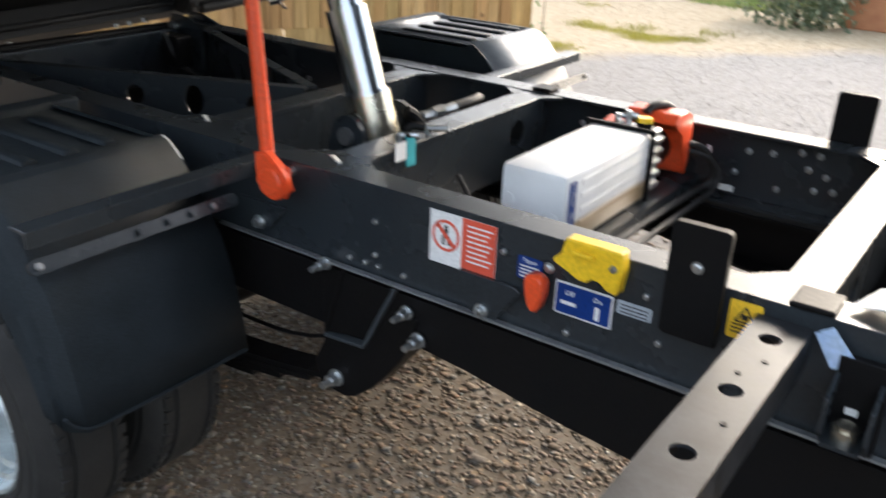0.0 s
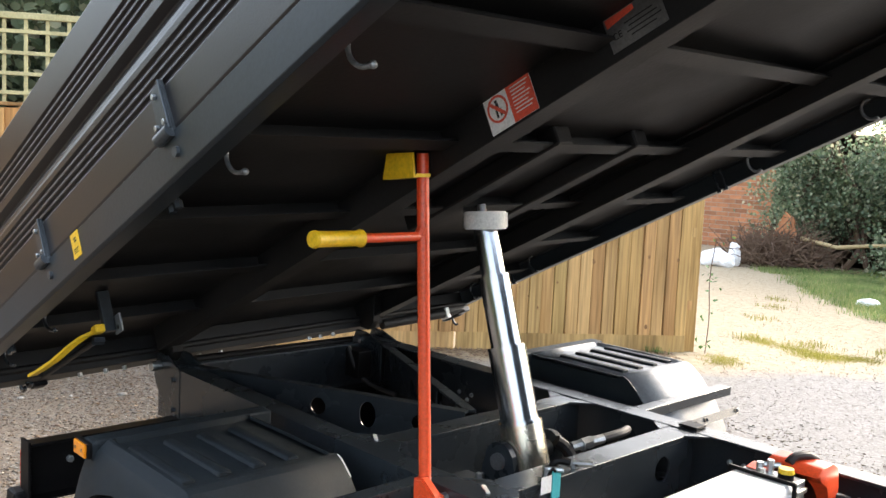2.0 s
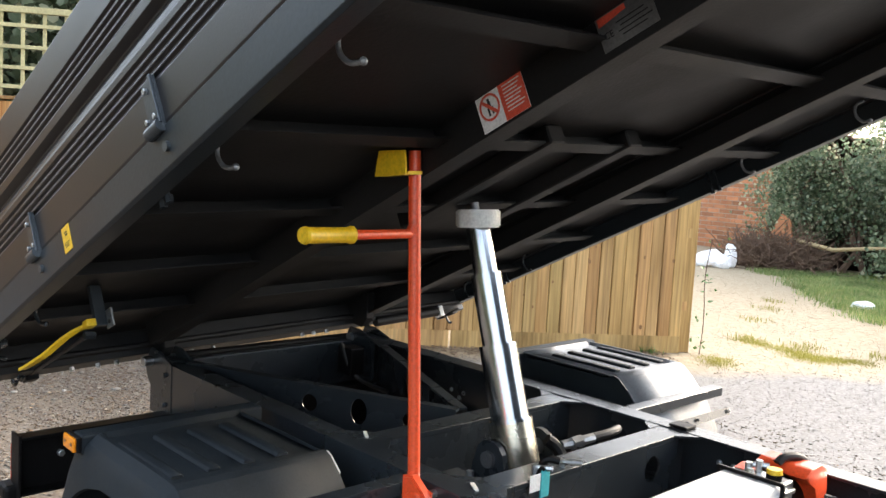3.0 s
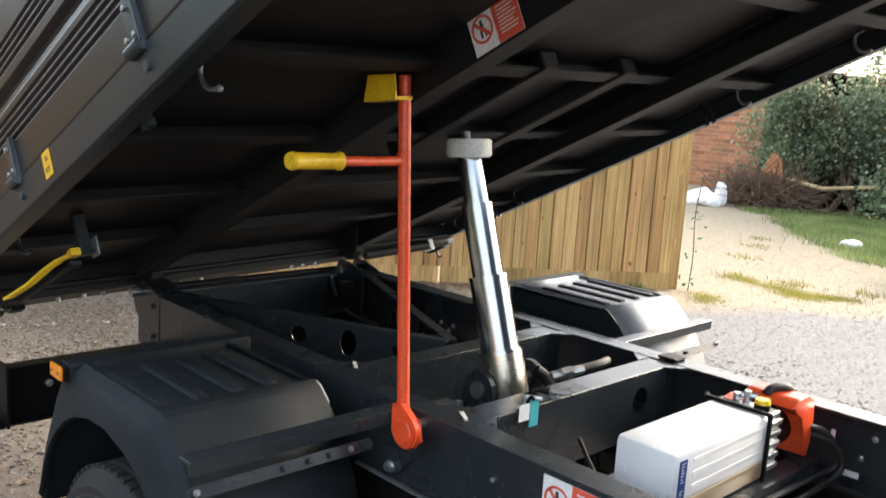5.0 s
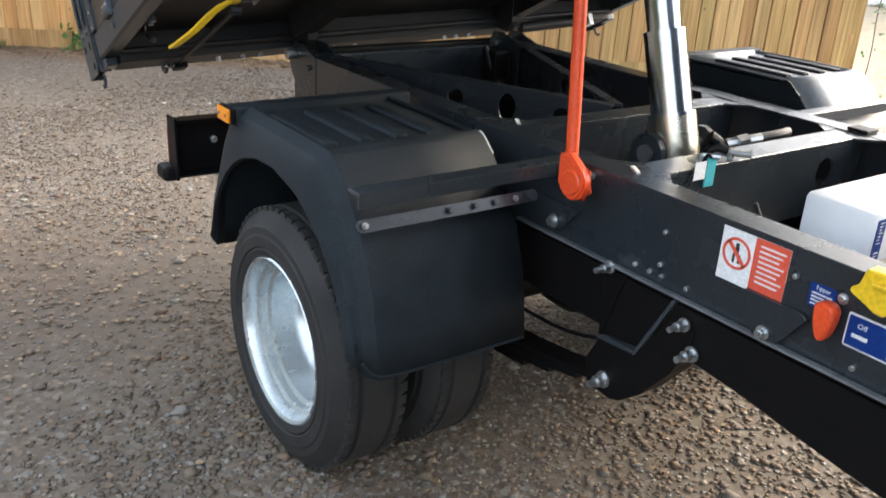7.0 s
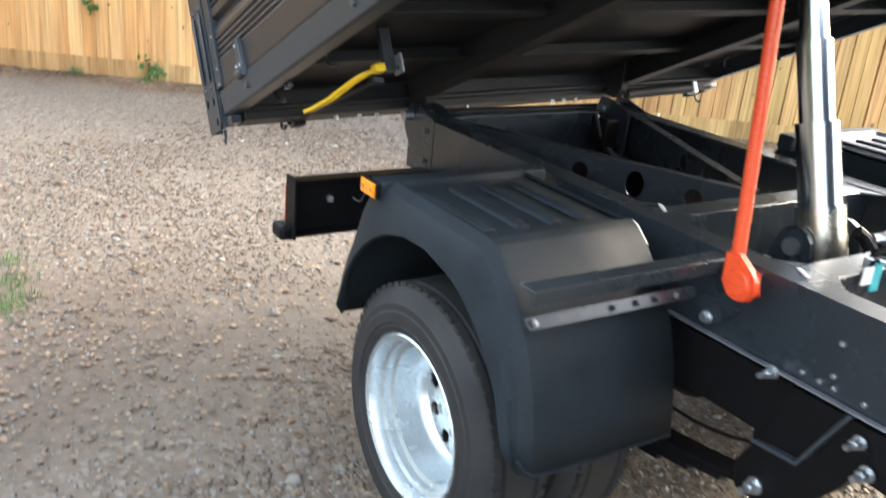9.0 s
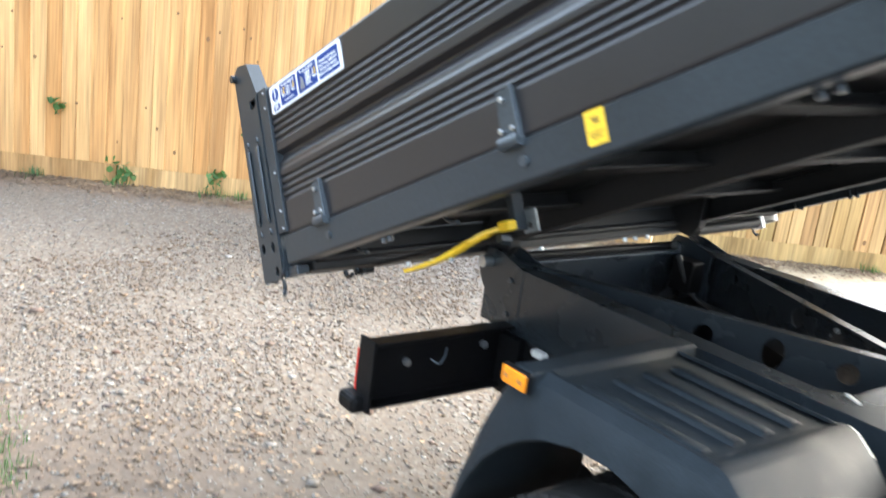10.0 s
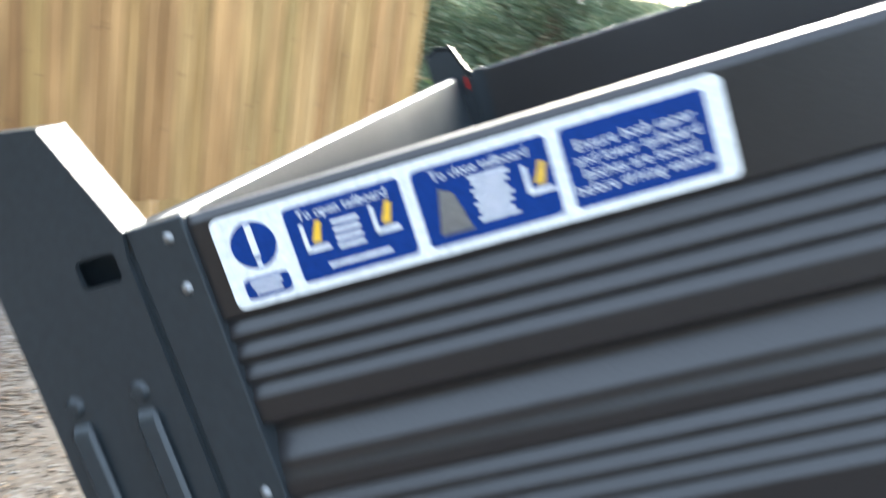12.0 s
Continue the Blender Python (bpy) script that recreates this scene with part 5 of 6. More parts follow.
    # an added back plate keeps light from showing through the post's slot
    prism(head, [(-0.135, -0.09), (-0.036, -0.09), (-0.036, 0.350), (-0.066, 0.435), (-0.112, 0.444), (-0.135, 0.432)], "y", *sorted((f(YN + 0.022), f(YN + 0.028))))
    part("post_head", head, BODY, ps)
    for x in (-0.117, -0.063):
        bm = prism(shape(), [(f(YN - 0.006), 0.040), (f(YN - 0.013), 0.050), (f(YN - 0.013), 0.232), (f(YN - 0.006), 0.240)], "x", x - 0.009, x + 0.009, 0.003)
        part("pressed_rib", bm, BODY, ps, smooth=True)
        for z in (0.252, 0.022):
            part("rivet", rod(shape(), (x, f(YN - 0.006), z), (x, f(YN - 0.010), z), 0.008, 12, 0.005), BODY, ps)
    part("pivot_stud", rod(shape(), (-0.133, f(YN - 0.006), 0.430), (-0.133, f(YN - 0.018), 0.430), 0.010, 12), FRAME, ps)
    bm = sweep(shape(), [(-0.085, f(YN + 0.02), -0.098), (-0.085, f(YN + 0.02), -0.120), (-0.080, f(YN + 0.015), -0.135), (-0.072, f(YN + 0.01), -0.130)], 0.005, 8, 1)
    part("drop_hook", bm, FRAME, ps, smooth=True)
    lk = part("lower_latch", bx(shape(), -0.03, 0.02, *sorted((f(YN + 0.005), f(YN + 0.04))), -0.098, -0.074, 0.003), FRAME, body)
    # hinges of the board
    for x in (0.165, 0.820, 1.452, 2.09, 2.72):
        bm = prism(shape(), [(x + 0.001, 0.088), (x + 0.044, 0.092), (x + 0.048, 0.010), (x + 0.048, -0.004), (x, -0.004), (x, 0.020)], "y", *sorted((f(YN - 0.003), f(YN + 0.003))), 0.001)
        prism(bm, [(x + 0.037, 0.091), (x + 0.045, 0.092), (x + 0.049, 0.004), (x + 0.041, 0.004)], "y", *sorted((f(YN - 0.009), f(YN - 0.003))), 0.001)
        rod(bm, (x, f(YN - 0.005), 0.001), (x + 0.047, f(YN - 0.005), 0.001), 0.0115, 18)
        rod(bm, (x + 0.042, f(YN), -0.036), (x + 0.042, f(YN - 0.006), -0.036), 0.009, 12)
        h = part("board_hinge", bm, HINGE, body, "dark steel hinge strap with bright bolts")
        bolts([(x + dx, f(YN - 0.004), z) for dx, z in ((0.018, 0.072), (0.006, 0.021), (0.035, 0.020))], (0, -1 if s < 0 else 1, 0), 0.0055, 0.004, h)
    # rope hooks below the rail
    for x in (0.150, 0.50, 1.48, 1.850, 2.3):
        pts = [(x + d, f(-0.548 + 0.25 * d), v) for d, v in ((0.034, -0.018), (0.012, -0.016), (-0.002, -0.030), (-0.004, -0.052), (0.008, -0.072), (0.030, -0.078))]
        bm = sweep(shape(), pts, 0.0042, 10, 2)
        bmesh.ops.create_uvsphere(bm, u_segments=10, v_segments=6, radius=0.0066, matrix=Matrix.Translation(pts[-1]))
        part("rope_hook", bm, HOOK if x > 1 else FRAME, body, "bent steel rope hook", smooth=True)
    for x in (1.333, 1.358, 0.335, 0.36):
        bm = sweep(shape(), [(x, f(YN + 0.055), z) for z in (-0.007, -0.068, -0.0681, -0.081)], [0.004, 0.004, 0.008, 0.008], 6)
        part("stud", bm, FRAME, body)
    # main runner under the floor
    rn = prism(shape(), [(f(-0.092), -0.082), (f(-0.028), -0.082), (f(-0.028), -0.076), (f(-0.086), -0.076), (f(-0.086), -0.013), (f(-0.028), -0.013), (f(-0.028), -0.007), (f(-0.092), -0.007)], "x", 0.10, LEN, 0.001)
    part("floor_runner", rn, UNDER, body, "black steel channel runner under the floor")
    # pivot lug
    lug = prism(shape(), [(0.02, -0.010), (0.17, -0.010), (0.12, -0.10), (0.075, -0.12), (0.04, -0.10)], "y", *sorted((f(-0.055), f(-0.02))), 0.002)
    part("pivot_lug", lug, UNDER, body)

# cross bearers
for x in (0.36, 0.74, 1.12, 1.50, 1.90, 2.30, 2.70):
    for ya, yb in ((YN + 0.05, -0.094), (-0.026, 0.766), (0.834, YF - 0.05)):
        bm = shape()
        prism(bm, [(x, -0.007), (x + 0.045, -0.007), (x + 0.045, -0.041), (x + 0.085, -0.041), (x + 0.085, -0.046), (x + 0.039, -0.046), (x + 0.039, -0.013), (x, -0.013)], "y", ya, yb)
        part("cross_bearer", bm, UNDER, body, "black steel cross bearer")
for y in (0.20, 0.50):
    part("ram_beam", prism(shape(), [(y, -0.007), (y + 0.055, -0.007), (y + 0.055, -0.052), (y, -0.052)], "x", 1.05, 1.60, 0.004), UNDER, body)
# tail bar, seen between the pivots
part("tail_bar", bx(shape(), -0.06, 0.03, YN + 0.045, YF - 0.045, -0.094, -0.012, 0.003), UNDER, body)
bolts([(-0.01, y, -0.094) for y in (-0.30, -0.22, -0.16, 0.10, 0.18, 0.55, 0.60, 0.66)], (0, 0, -1), 0.008, 0.010, body)
part("latch_shaft", rod(shape(), (0.04, YN + 0.05, -0.066), (0.04, YF - 0.05, -0.066), 0.010, 12), UNDER, body, smooth=True)

# tailgate
tg = part("tailgate", prism(shape(), [(-0.098, 0.0), (-0.064, 0.0), (-0.064, 0.352), (-0.070, 0.358), (-0.092, 0.358), (-0.098, 0.352)], "y", YN + 0.032, YF - 0.032, 0.001), BODY, body, "dark grey tailgate")
for z in (0.06, 0.14, 0.22, 0.30):
    part("panel_rib", bx(shape(), -0.101, -0.066, YN + 0.08, YF - 0.08, z, z + 0.016, 0.003), BODY, tg)
part("front_board", bx(shape(), LEN - 0.03, LEN, YN + 0.03, YF - 0.03, 0.0, 0.36, 0.003), BOARD, body)
part("post_reflector", bx(shape(), -0.044, -0.040, YF - 0.045, YF - 0.010, 0.315, 0.350), RED_LENS, body, "red plastic reflector")

# yellow tailgate lever with its pivot block
LV = [(0.588, -0.449, -0.101), (0.572, -0.459, -0.103), (0.545, -0.480, -0.107), (0.520, -0.500, -0.117), (0.456, -0.528, -0.138), (0.430, -0.539, -0.143), (0.385, -0.551, -0.147), (0.360, -0.557, -0.148)]
bm = shape()
rows = []
for i, p in enumerate(LV):
    w = 0.012
    rows.append([bm.verts.new(Vector(p) + Vector(o)) for o in ((-0.4 * w, -0.8 * w, -0.003), (0.4 * w, 0.8 * w, -0.003), (0.4 * w, 0.8 * w, 0.004), (-0.4 * w, -0.8 * w, 0.004))])
for a, b in zip(rows, rows[1:]):
    for k in range(4):
        bm.faces.new((a[k], a[(k + 1) % 4], b[(k + 1) % 4], b[k]))
bm.faces.new(rows[0])
bm.faces.new(rows[-1][::-1])
bx(bm, 0.564, 0.596, -0.470, -0.444, -0.111, -0.091, 0.004)
part("tailgate_lever", bm, YELLOW, body, "bent yellow tailgate lever")
part("lever_bracket", bx(shape(), 0.580, 0.622, -0.416, -0.410, -0.121, -0.074, 0.002), HOOK, body, "grey steel plate with a round opening")
# a black disc drawn on the plate for its dark round opening
part("pin_head", rod(shape(), (0.603, -0.416, -0.106), (0.603, -0.4175, -0.106), 0.006, 12), BLACK, body)
part("lever_block", bx(shape(), 0.576, 0.594, -0.446, -0.417, -0.112, -0.007, 0.002), BODY, body)
part("clevis_nut", rod(shape(), (0.558, -0.466, -0.122), (0.558, -0.440, -0.126), 0.011, 6), FRAME, body)
part("lever_link", rod(shape(), (0.555, -0.452, -0.122), (-0.05, -0.410, -0.090), 0.006, 10), UNDER, body)
part("link_pad", bx(shape(), -0.085, -0.04, -0.425, -0.385, -0.108, -0.082, 0.005), CHASSIS, body)
for x in (-0.06, 0.0):
    part("latch_hook", sweep(shape(), [(x, -0.45, -0.075), (x - 0.02, -0.45, -0.085), (x - 0.022, -0.45, -0.103), (x - 0.005, -0.45, -0.113), (x + 0.012, -0.45, -0.105)], 0.006, 8, 2), FRAME, body, smooth=True)
# tube with white end cap at the far side of the tail
part("latch_tube", rod(shape(), (0.02, 0.88, -0.098), (0.05, 1.19, -0.098), 0.020, 16), UNDER, body, smooth=True)
part("tube_cap", bx(shape(), 0.030, 0.070, 1.19, 1.212, -0.122, -0.078, 0.002), WHITE, body, "white plastic end cap")

# yellow cup that takes the prop's head
bm = shape()
prism(bm, [(1.434, -0.006), (1.507, -0.036), (1.492, -0.083), (1.401, -0.050)], "y", -0.150, -0.145)
prism(bm, [(1.401, -0.050), (1.405, -0.044), (1.496, -0.077), (1.492, -0.083)], "y", -0.145, -0.105)
prism(bm, [(1.434, -0.006), (1.440, -0.008), (1.408, -0.050), (1.402, -0.050)], "y", -0.145, -0.118)
part("prop_cup", bm, YELLOW, body, "yellow folded steel prop cup")

# stickers on runner, rail and board
forbidding(body, 1.672, 1.795, -0.077, -0.004, lambda x, z: (x, -0.0925, z), (0, -1, 0))
wl_st = part("rating_plate", flat(shape(), [(1.972, -0.0925, -0.068), (2.084, -0.0925, -0.068), (2.084, -0.0925, -0.006), (1.972, -0.0925, -0.006)], (0, -1, 0)), STEEL, body, "dull grey rating plate with orange heading")
part("heading", flat(shape(), [(1.976, -0.0937, -0.024), (2.034, -0.0937, -0.018), (2.034, -0.0937, -0.009), (1.976, -0.0937, -0.009)], (0, -1, 0), 0.0004), RED, wl_st)
for i in range(4):
    bars("print_bar", [(2.009 + 0.006 * (i % 2), 2.066 + 0.006 * (i % 3), -0.032 - 0.008 * i, -0.030 - 0.008 * i)], BLACK, wl_st, lambda x, z: (x, -0.0937, z), (0, -1, 0))
words("lettering", "CE", 0.017, Matrix.Translation((1.990, -0.0940, -0.044)) @ UPRIGHT, BLACK, wl_st)
ym = part("hazard_sticker", flat(shape(), [(1.003, YN, -0.052), (1.042, YN, -0.052), (1.042, YN, 0.0), (1.003, YN, 0.0)], (0, -1, 0), 0.0015), YELLOW_STICKER, body, "yellow hazard sticker with small black print")
bars("print", [(1.016, 1.030, -0.014, -0.011), (1.019, 1.031, -0.020, -0.016), (1.010, 1.036, -0.034, -0.0325), (1.010, 1.033, -0.038, -0.0365), (1.012, 1.032, -0.042, -0.0405)], BLACK, ym, lambda x, z: (x, YN - 0.0015, z), (0, -1, 0))

# the long blue and white instruction sign
SY = YN + 0.0025
S0, S1, Z0, Z1 = 0.028, 0.372, 0.288, 0.3535


def sx(f):
    return S0 + (S1 - S0) * f


def sz(f):
    return Z0 + (Z1 - Z0) * f


bm = shape()
plate(bm, rounded(S0, S1, Z0, Z1, 0.006, 3), [], "y", SY - 0.002, SY)
sign = part("instruction_sign", bm, WHITE, body, "white sign with blue panels on working the tailboard")


def sign_panel(a, b, lo=0.10, hi=0.90):
    bm = shape()
    plate(bm, rounded(sx(a), sx(b), sz(lo), sz(hi), 0.003, 2), [], "y", SY - 0.0026, SY - 0.002)
    return part("blue_panel", bm, BLUE, sign)


sign_panel(0.155, 0.395)
sign_panel(0.42, 0.68)
sign_panel(0.705, 0.965)
sign_panel(0.03, 0.128, 0.08, 0.30)
bm = shape()
plate(bm, ring(sx(0.078), sz(0.64), 0.0165, 24), [], "y", SY - 0.0026, SY - 0.002)
part("blue_disc", bm, BLUE, sign)
bm = shape()
for (a, b) in (((sx(0.071), sz(0.52)), (sx(0.085), sz(0.86))), ((sx(0.073), sz(0.41)), (sx(0.083), sz(0.48)))):
    flat(bm, [(a[0], SY - 0.0026, a[1]), (b[0], SY - 0.0026, a[1]), (b[0], SY - 0.0026, b[1]), (a[0], SY - 0.0026, b[1])], (0, -1, 0), 0.0004)
part("mark", bm, WHITE, sign)


def sign_words(body_text, size, a, z, wide=1.0):
    words("lettering", body_text, size, Matrix.Translation((sx(a), SY - 0.0031, sz(z))) @ UPRIGHT, WHITE, sign, "", wide)


sign_words("To open tailboard", 0.0088, 0.275, 0.79)
sign_words("To close tailboard", 0.0088, 0.55, 0.79)
sign_words("Ensure both upper\nand lower tailboard\nlatches are locked\nbefore driving vehicle", 0.0098, 0.835, 0.48)
bm = shape()
for a, b, z in [(0.245, 0.30, 0.62 - 0.085 * i) for i in range(4)] + [(0.215 + 0.0 * i, 0.345, 0.20) for i in range(1)] + [(0.525 + 0.004 * (i % 2), 0.60 - 0.004 * (i % 3), 0.66 - 0.07 * i) for i in range(7)] + [(0.045, 0.112, 0.22), (0.05, 0.108, 0.14)]:
    flat(bm, [(sx(a), SY - 0.0028, sz(z)), (sx(b), SY - 0.0028, sz(z)), (sx(b), SY - 0.0028, sz(z + 0.04)), (sx(a), SY - 0.0028, sz(z + 0.04))], (0, -1, 0), 0.0004)
tagged(part("print", bm, WHITE, sign), kind="stuff")
for a, z in ((0.18, 0.40), (0.325, 0.40), (0.625, 0.36)):
    bm = shape()
    for x0, x1, z0, z1 in ((0.0, 0.008, 0.0, 0.30), (0.0, 0.05, 0.0, 0.05)):
        flat(bm, [(sx(a + x0), SY - 0.0028, sz(z + z0)), (sx(a + x1), SY - 0.0028, sz(z + z0)), (sx(a + x1), SY - 0.0028, sz(z + z1)), (sx(a + x0), SY - 0.0028, sz(z + z1))], (0, -1, 0), 0.0004)
    part("drawing", bm, WHITE, sign)
    bm = flat(shape(), [(sx(a + 0.016), SY - 0.0028, sz(z + 0.09)), (sx(a + 0.034), SY - 0.0028, sz(z + 0.09)), (sx(a + 0.046), SY - 0.0028, sz(z + 0.30)), (sx(a + 0.034), SY - 0.0028, sz(z + 0.30))], (0, -1, 0), 0.0004)
    part("arrow", bm, YELLOW_STICKER, sign)
bm = flat(shape(), [(sx(0.445), SY - 0.0028, sz(0.20)), (sx(0.51), SY - 0.0028, sz(0.20)), (sx(0.49), SY - 0.0028, sz(0.6)), (sx(0.465), SY - 0.0028, sz(0.66))], (0, -1, 0), 0.0004)
part("drawing", bm, STEEL, sign)


# ---- fence along the yard ----
def fence_point(s, off, z):
    p = FA + FD * s + FN * off
    return Vector((p.x, p.y, z))


FM = Matrix(((FD.x, FN.x, 0, FA.x), (FD.y, FN.y, 0, FA.y), (0, 0, 1, 0), (0, 0, 0, 1)))   # along the fence, out of it, up
fence = thing("fence", "close-boarded softwood fence with posts and gravel boards", "fence", Matrix.Translation(FA))
bm = shape()
prism(bm, [(0.0, 0.0), (0.114, 0.0), (0.114, 0.004), (0.0965, 0.004), (0.0965, 0.019), (0.092, 0.024), (0.005, 0.024), (0.0, 0.019)], "z", 0.0, 1.0)
board_me = bpy.data.meshes.new("fence_board")
bmesh.ops.recalc_face_normals(bm, faces=bm.faces)
bm.to_mesh(board_me)
bm.free()
board_me.materials.append(FENCE)
old_me = board_me.copy()
old_me.materials[0] = FENCE_OLD
for v in board_me.vertices:   # the newer boards overlap closely
    if abs(v.co.y - 0.004) < 0.001:
        v.co.y = 0.0185
rnd = random.Random(4)
s = 0.05
while s < 11.5:
    h = 1.71 + rnd.uniform(-0.012, 0.012)
    ob = new("fence_board", old_me if s < 3.4 else board_me)
    base = 0.14
    ob.parent = fence
    ob.matrix_parent_inverse = fence.matrix_basis.inverted()
    ob.matrix_basis = FM @ pose(s, 0.005 * rnd.random(), base, 0, rnd.uniform(-0.25, 0.25), 0) @ Matrix.Diagonal((1, 1, h - base, 1))
    s += 0.103 + rnd.uniform(-0.007, 0.007)
for k in range(5):
    a = 0.0 if k == 0 else 0.05 + 2.35 * k
    bm = bx(shape(), a - 0.05, a + 0.05, -0.105, -0.005, 0, 1.76, 0.006)
    bm.transform(FM)
    part("post", bm, FENCE_OLD if a < 3 else FENCE, fence)
for k in range(6):
    a = 0.05 + 1.92 * k
    bm = bx(shape(), a, a + 1.90, -0.004, 0.024, 0.0, 0.141, 0.003)
    bm.transform(FM)
    part("gravel_board", bm, FENCE_OLD, fence)
for z in (0.35, 0.95, 1.5):
    bm = bx(shape(), 0, 11.5, -0.045, -0.002, z, z + 0.075)
    bm.transform(FM)
    part("rail", bm, FENCE_OLD, fence)
bm = bx(shape(), -0.02, 11.5, -0.03, 0.035, 1.715, 1.74, 0.003)
bm.transform(FM)
part("capping", bm, FENCE_OLD, fence)
knot_bm = rod(shape(), (0, 0.004, 0), (0, 0.0275, 0), 1.0, 10)
knot_me = bpy.data.meshes.new("knot")
knot_bm.to_mesh(knot_me)
knot_bm.free()
knot_me.materials.append(KNOT)
for k in range(140):
    r = rnd.uniform(0.005, 0.013)
    ob = new("knot", knot_me)
    ob.parent = fence
    ob.matrix_parent_inverse = fence.matrix_basis.inverted()
    ob.matrix_basis = FM @ pose(rnd.uniform(0.1, 9.0), 0, rnd.uniform(0.2, 1.6)) @ Matrix.Diagonal((r, 1, r * rnd.uniform(1, 1.6), 1))

# trellis on top
trel = thing("trellis", "pale weathered square trellis panels on top of the fence", "trellis", Matrix.Translation(fence_point(3.2, 0, 1.74)))
bm_v = shape()
bx(bm_v, -0.013, 0.013, -0.008, 0.004, 1.74, 2.34, 0.002)
slat_me = bpy.data.meshes.new("slat")
bm_v.to_mesh(slat_me)
bm_v.free()
slat_me.materials.append(TRELLIS)
for k in range(41):
    ob = new("slat", slat_me)
    ob.parent = trel
    ob.matrix_parent_inverse = trel.matrix_basis.inverted()
    ob.matrix_basis = FM @ pose(3.25 + 0.146 * k, 0, 0)
for z in (1.795, 1.93, 2.075, 2.225):
    w = 0.026
    bm = bx(shape(), 3.2, 9.1, 0.004, 0.018, z, z + w, 0.002)
    bm.transform(FM)
    part("batten", bm, TRELLIS, trel)
bm = bx(shape(), 3.2, 9.1, -0.02, 0.024, 2.325, 2.37, 0.003)
bm.transform(FM)
part("top_rail", bm, TRELLIS, trel)


# ---- scattered small things, one object of kind stuff for each sort ----
def scatter(name, pos, size, squash, seed, material, label, category, kinds="stone"):
    """Many small lumps or blades: pos (n,3), size (n,)."""
    rng = np.random.default_rng(seed)
    n = len(pos)
    if kinds == "stone":
        base = np.array([(1, 0, 0), (0, 1, 0), (-1, 0, 0), (0, -1, 0), (0, 0, 1), (0, 0, -0.6)], float)
        tri = np.array([(0, 1, 4), (1, 2, 4), (2, 3, 4), (3, 0, 4), (1, 0, 5), (2, 1, 5), (3, 2, 5), (0, 3, 5)])
        v = np.repeat(base[None], n, 0) * rng.uniform(0.6, 1.25, (n, 6, 1))
        v[:, :, 2] *= squash
    elif kinds == "blade":
        base = np.array([(-0.06, 0, 0), (0.06, 0, 0), (0.035, 0.16, 0.6), (-0.035, 0.16, 0.6), (0, 0.42, 1.0)], float)
        tri = np.array([(0, 1, 2), (0, 2, 3), (3, 2, 4)])
        v = np.repeat(base[None], n, 0)
        v[:, :, 1] *= rng.uniform(0.2, 1.8, (n, 1))
    else:
        base = np.array([(-0.05, 0, 0), (0.45, 0.28, 0.10), (0.5, 0.75, 0.02), (0, 1.1, -0.10), (-0.5, 0.75, 0.02), (-0.45, 0.28, 0.10), (0, 0.55, -0.06)], float)
        tri = np.array([(0, 1, 6), (1, 2, 6), (2, 3, 6), (3, 4, 6), (4, 5, 6), (5, 0, 6)])
        v = np.repeat(base[None], n, 0)
    a = rng.uniform(0, 2 * np.pi, n)
    ca, sa = np.cos(a)[:, None], np.sin(a)[:, None]
    if kinds == "leaf":
        t = rng.uniform(0.3, 1.9, n) if squash == 1 else rng.uniform(-0.25, 0.35, n)
        ct, st = np.cos(t)[:, None], np.sin(t)[:, None]
        y, z = v[:, :, 1] * ct - v[:, :, 2] * st, v[:, :, 1] * st + v[:, :, 2] * ct
        v = np.stack((v[:, :, 0], y, z), -1)
    x, y = v[:, :, 0] * ca - v[:, :, 1] * sa, v[:, :, 0] * sa + v[:, :, 1] * ca
    v = np.stack((x, y, v[:, :, 2]), -1) * size[:, None, None] + pos[:, None, :]
    k = base.shape[0]
    faces = (tri[None] + (np.arange(n) * k)[:, None, None]).reshape(-1, 3)
    me = bpy.data.meshes.new(name)
    me.vertices.add(n * k)
    me.vertices.foreach_set("co", v.reshape(-1).astype(np.float32))
    m = len(faces)
    me.loops.add(m * 3)
    me.loops.foreach_set("vertex_index", faces.reshape(-1).astype(np.int32))
    me.polygons.add(m)
    me.polygons.foreach_set("loop_start", np.arange(0, m * 3, 3, dtype=np.int32))
    me.update(calc_edges=True)
    me.validate()
    me.materials.append(material)
    return tagged(new(name, me), label, category, kind="stuff")


rng = np.random.default_rng(11)


def yard_points(n, x0, x1, y0, y1):
    p = np.stack((rng.uniform(x0, x1, n), rng.uniform(y0, y1, n), np.zeros(n)), -1)
    side = (p[:, 0] - FA.x) * FN.x + (p[:, 1] - FA.y) * FN.y          # in front of the fence
    along = (p[:, 0] - FA.x) * FD.x + (p[:, 1] - FA.y) * FD.y
    return p[(side > 0.03) | (along < 0)]


def soft_edge(p, x0, x1, y0, y1):
    """Lets strewn things thin out over the last metre, with no straight border."""
    d = np.minimum(np.minimum(p[:, 0] - x0, x1 - p[:, 0]), np.minimum(p[:, 1] - y0, y1 - p[:, 1]))
    return p[rng.uniform(0, 1, len(p)) < np.clip(d / 1.1, 0, 1)]


def patchy(p, seed):
    """Thins the stones out where bare earth shows."""
    x, y = p[:, 0], p[:, 1]
    f = np.sin(1.9 * x + 0.7 * y + seed) + np.sin(2.7 * y - 1.1 * x + 1) + 0.7 * np.sin(4.3 * x + 3.1 * y) + 0.5 * np.sin(7.1 * x - 5.3 * y + seed)
    return p[rng.uniform(0, 1, len(p)) < np.clip(0.66 + 0.40 * f, 0.22, 1)]


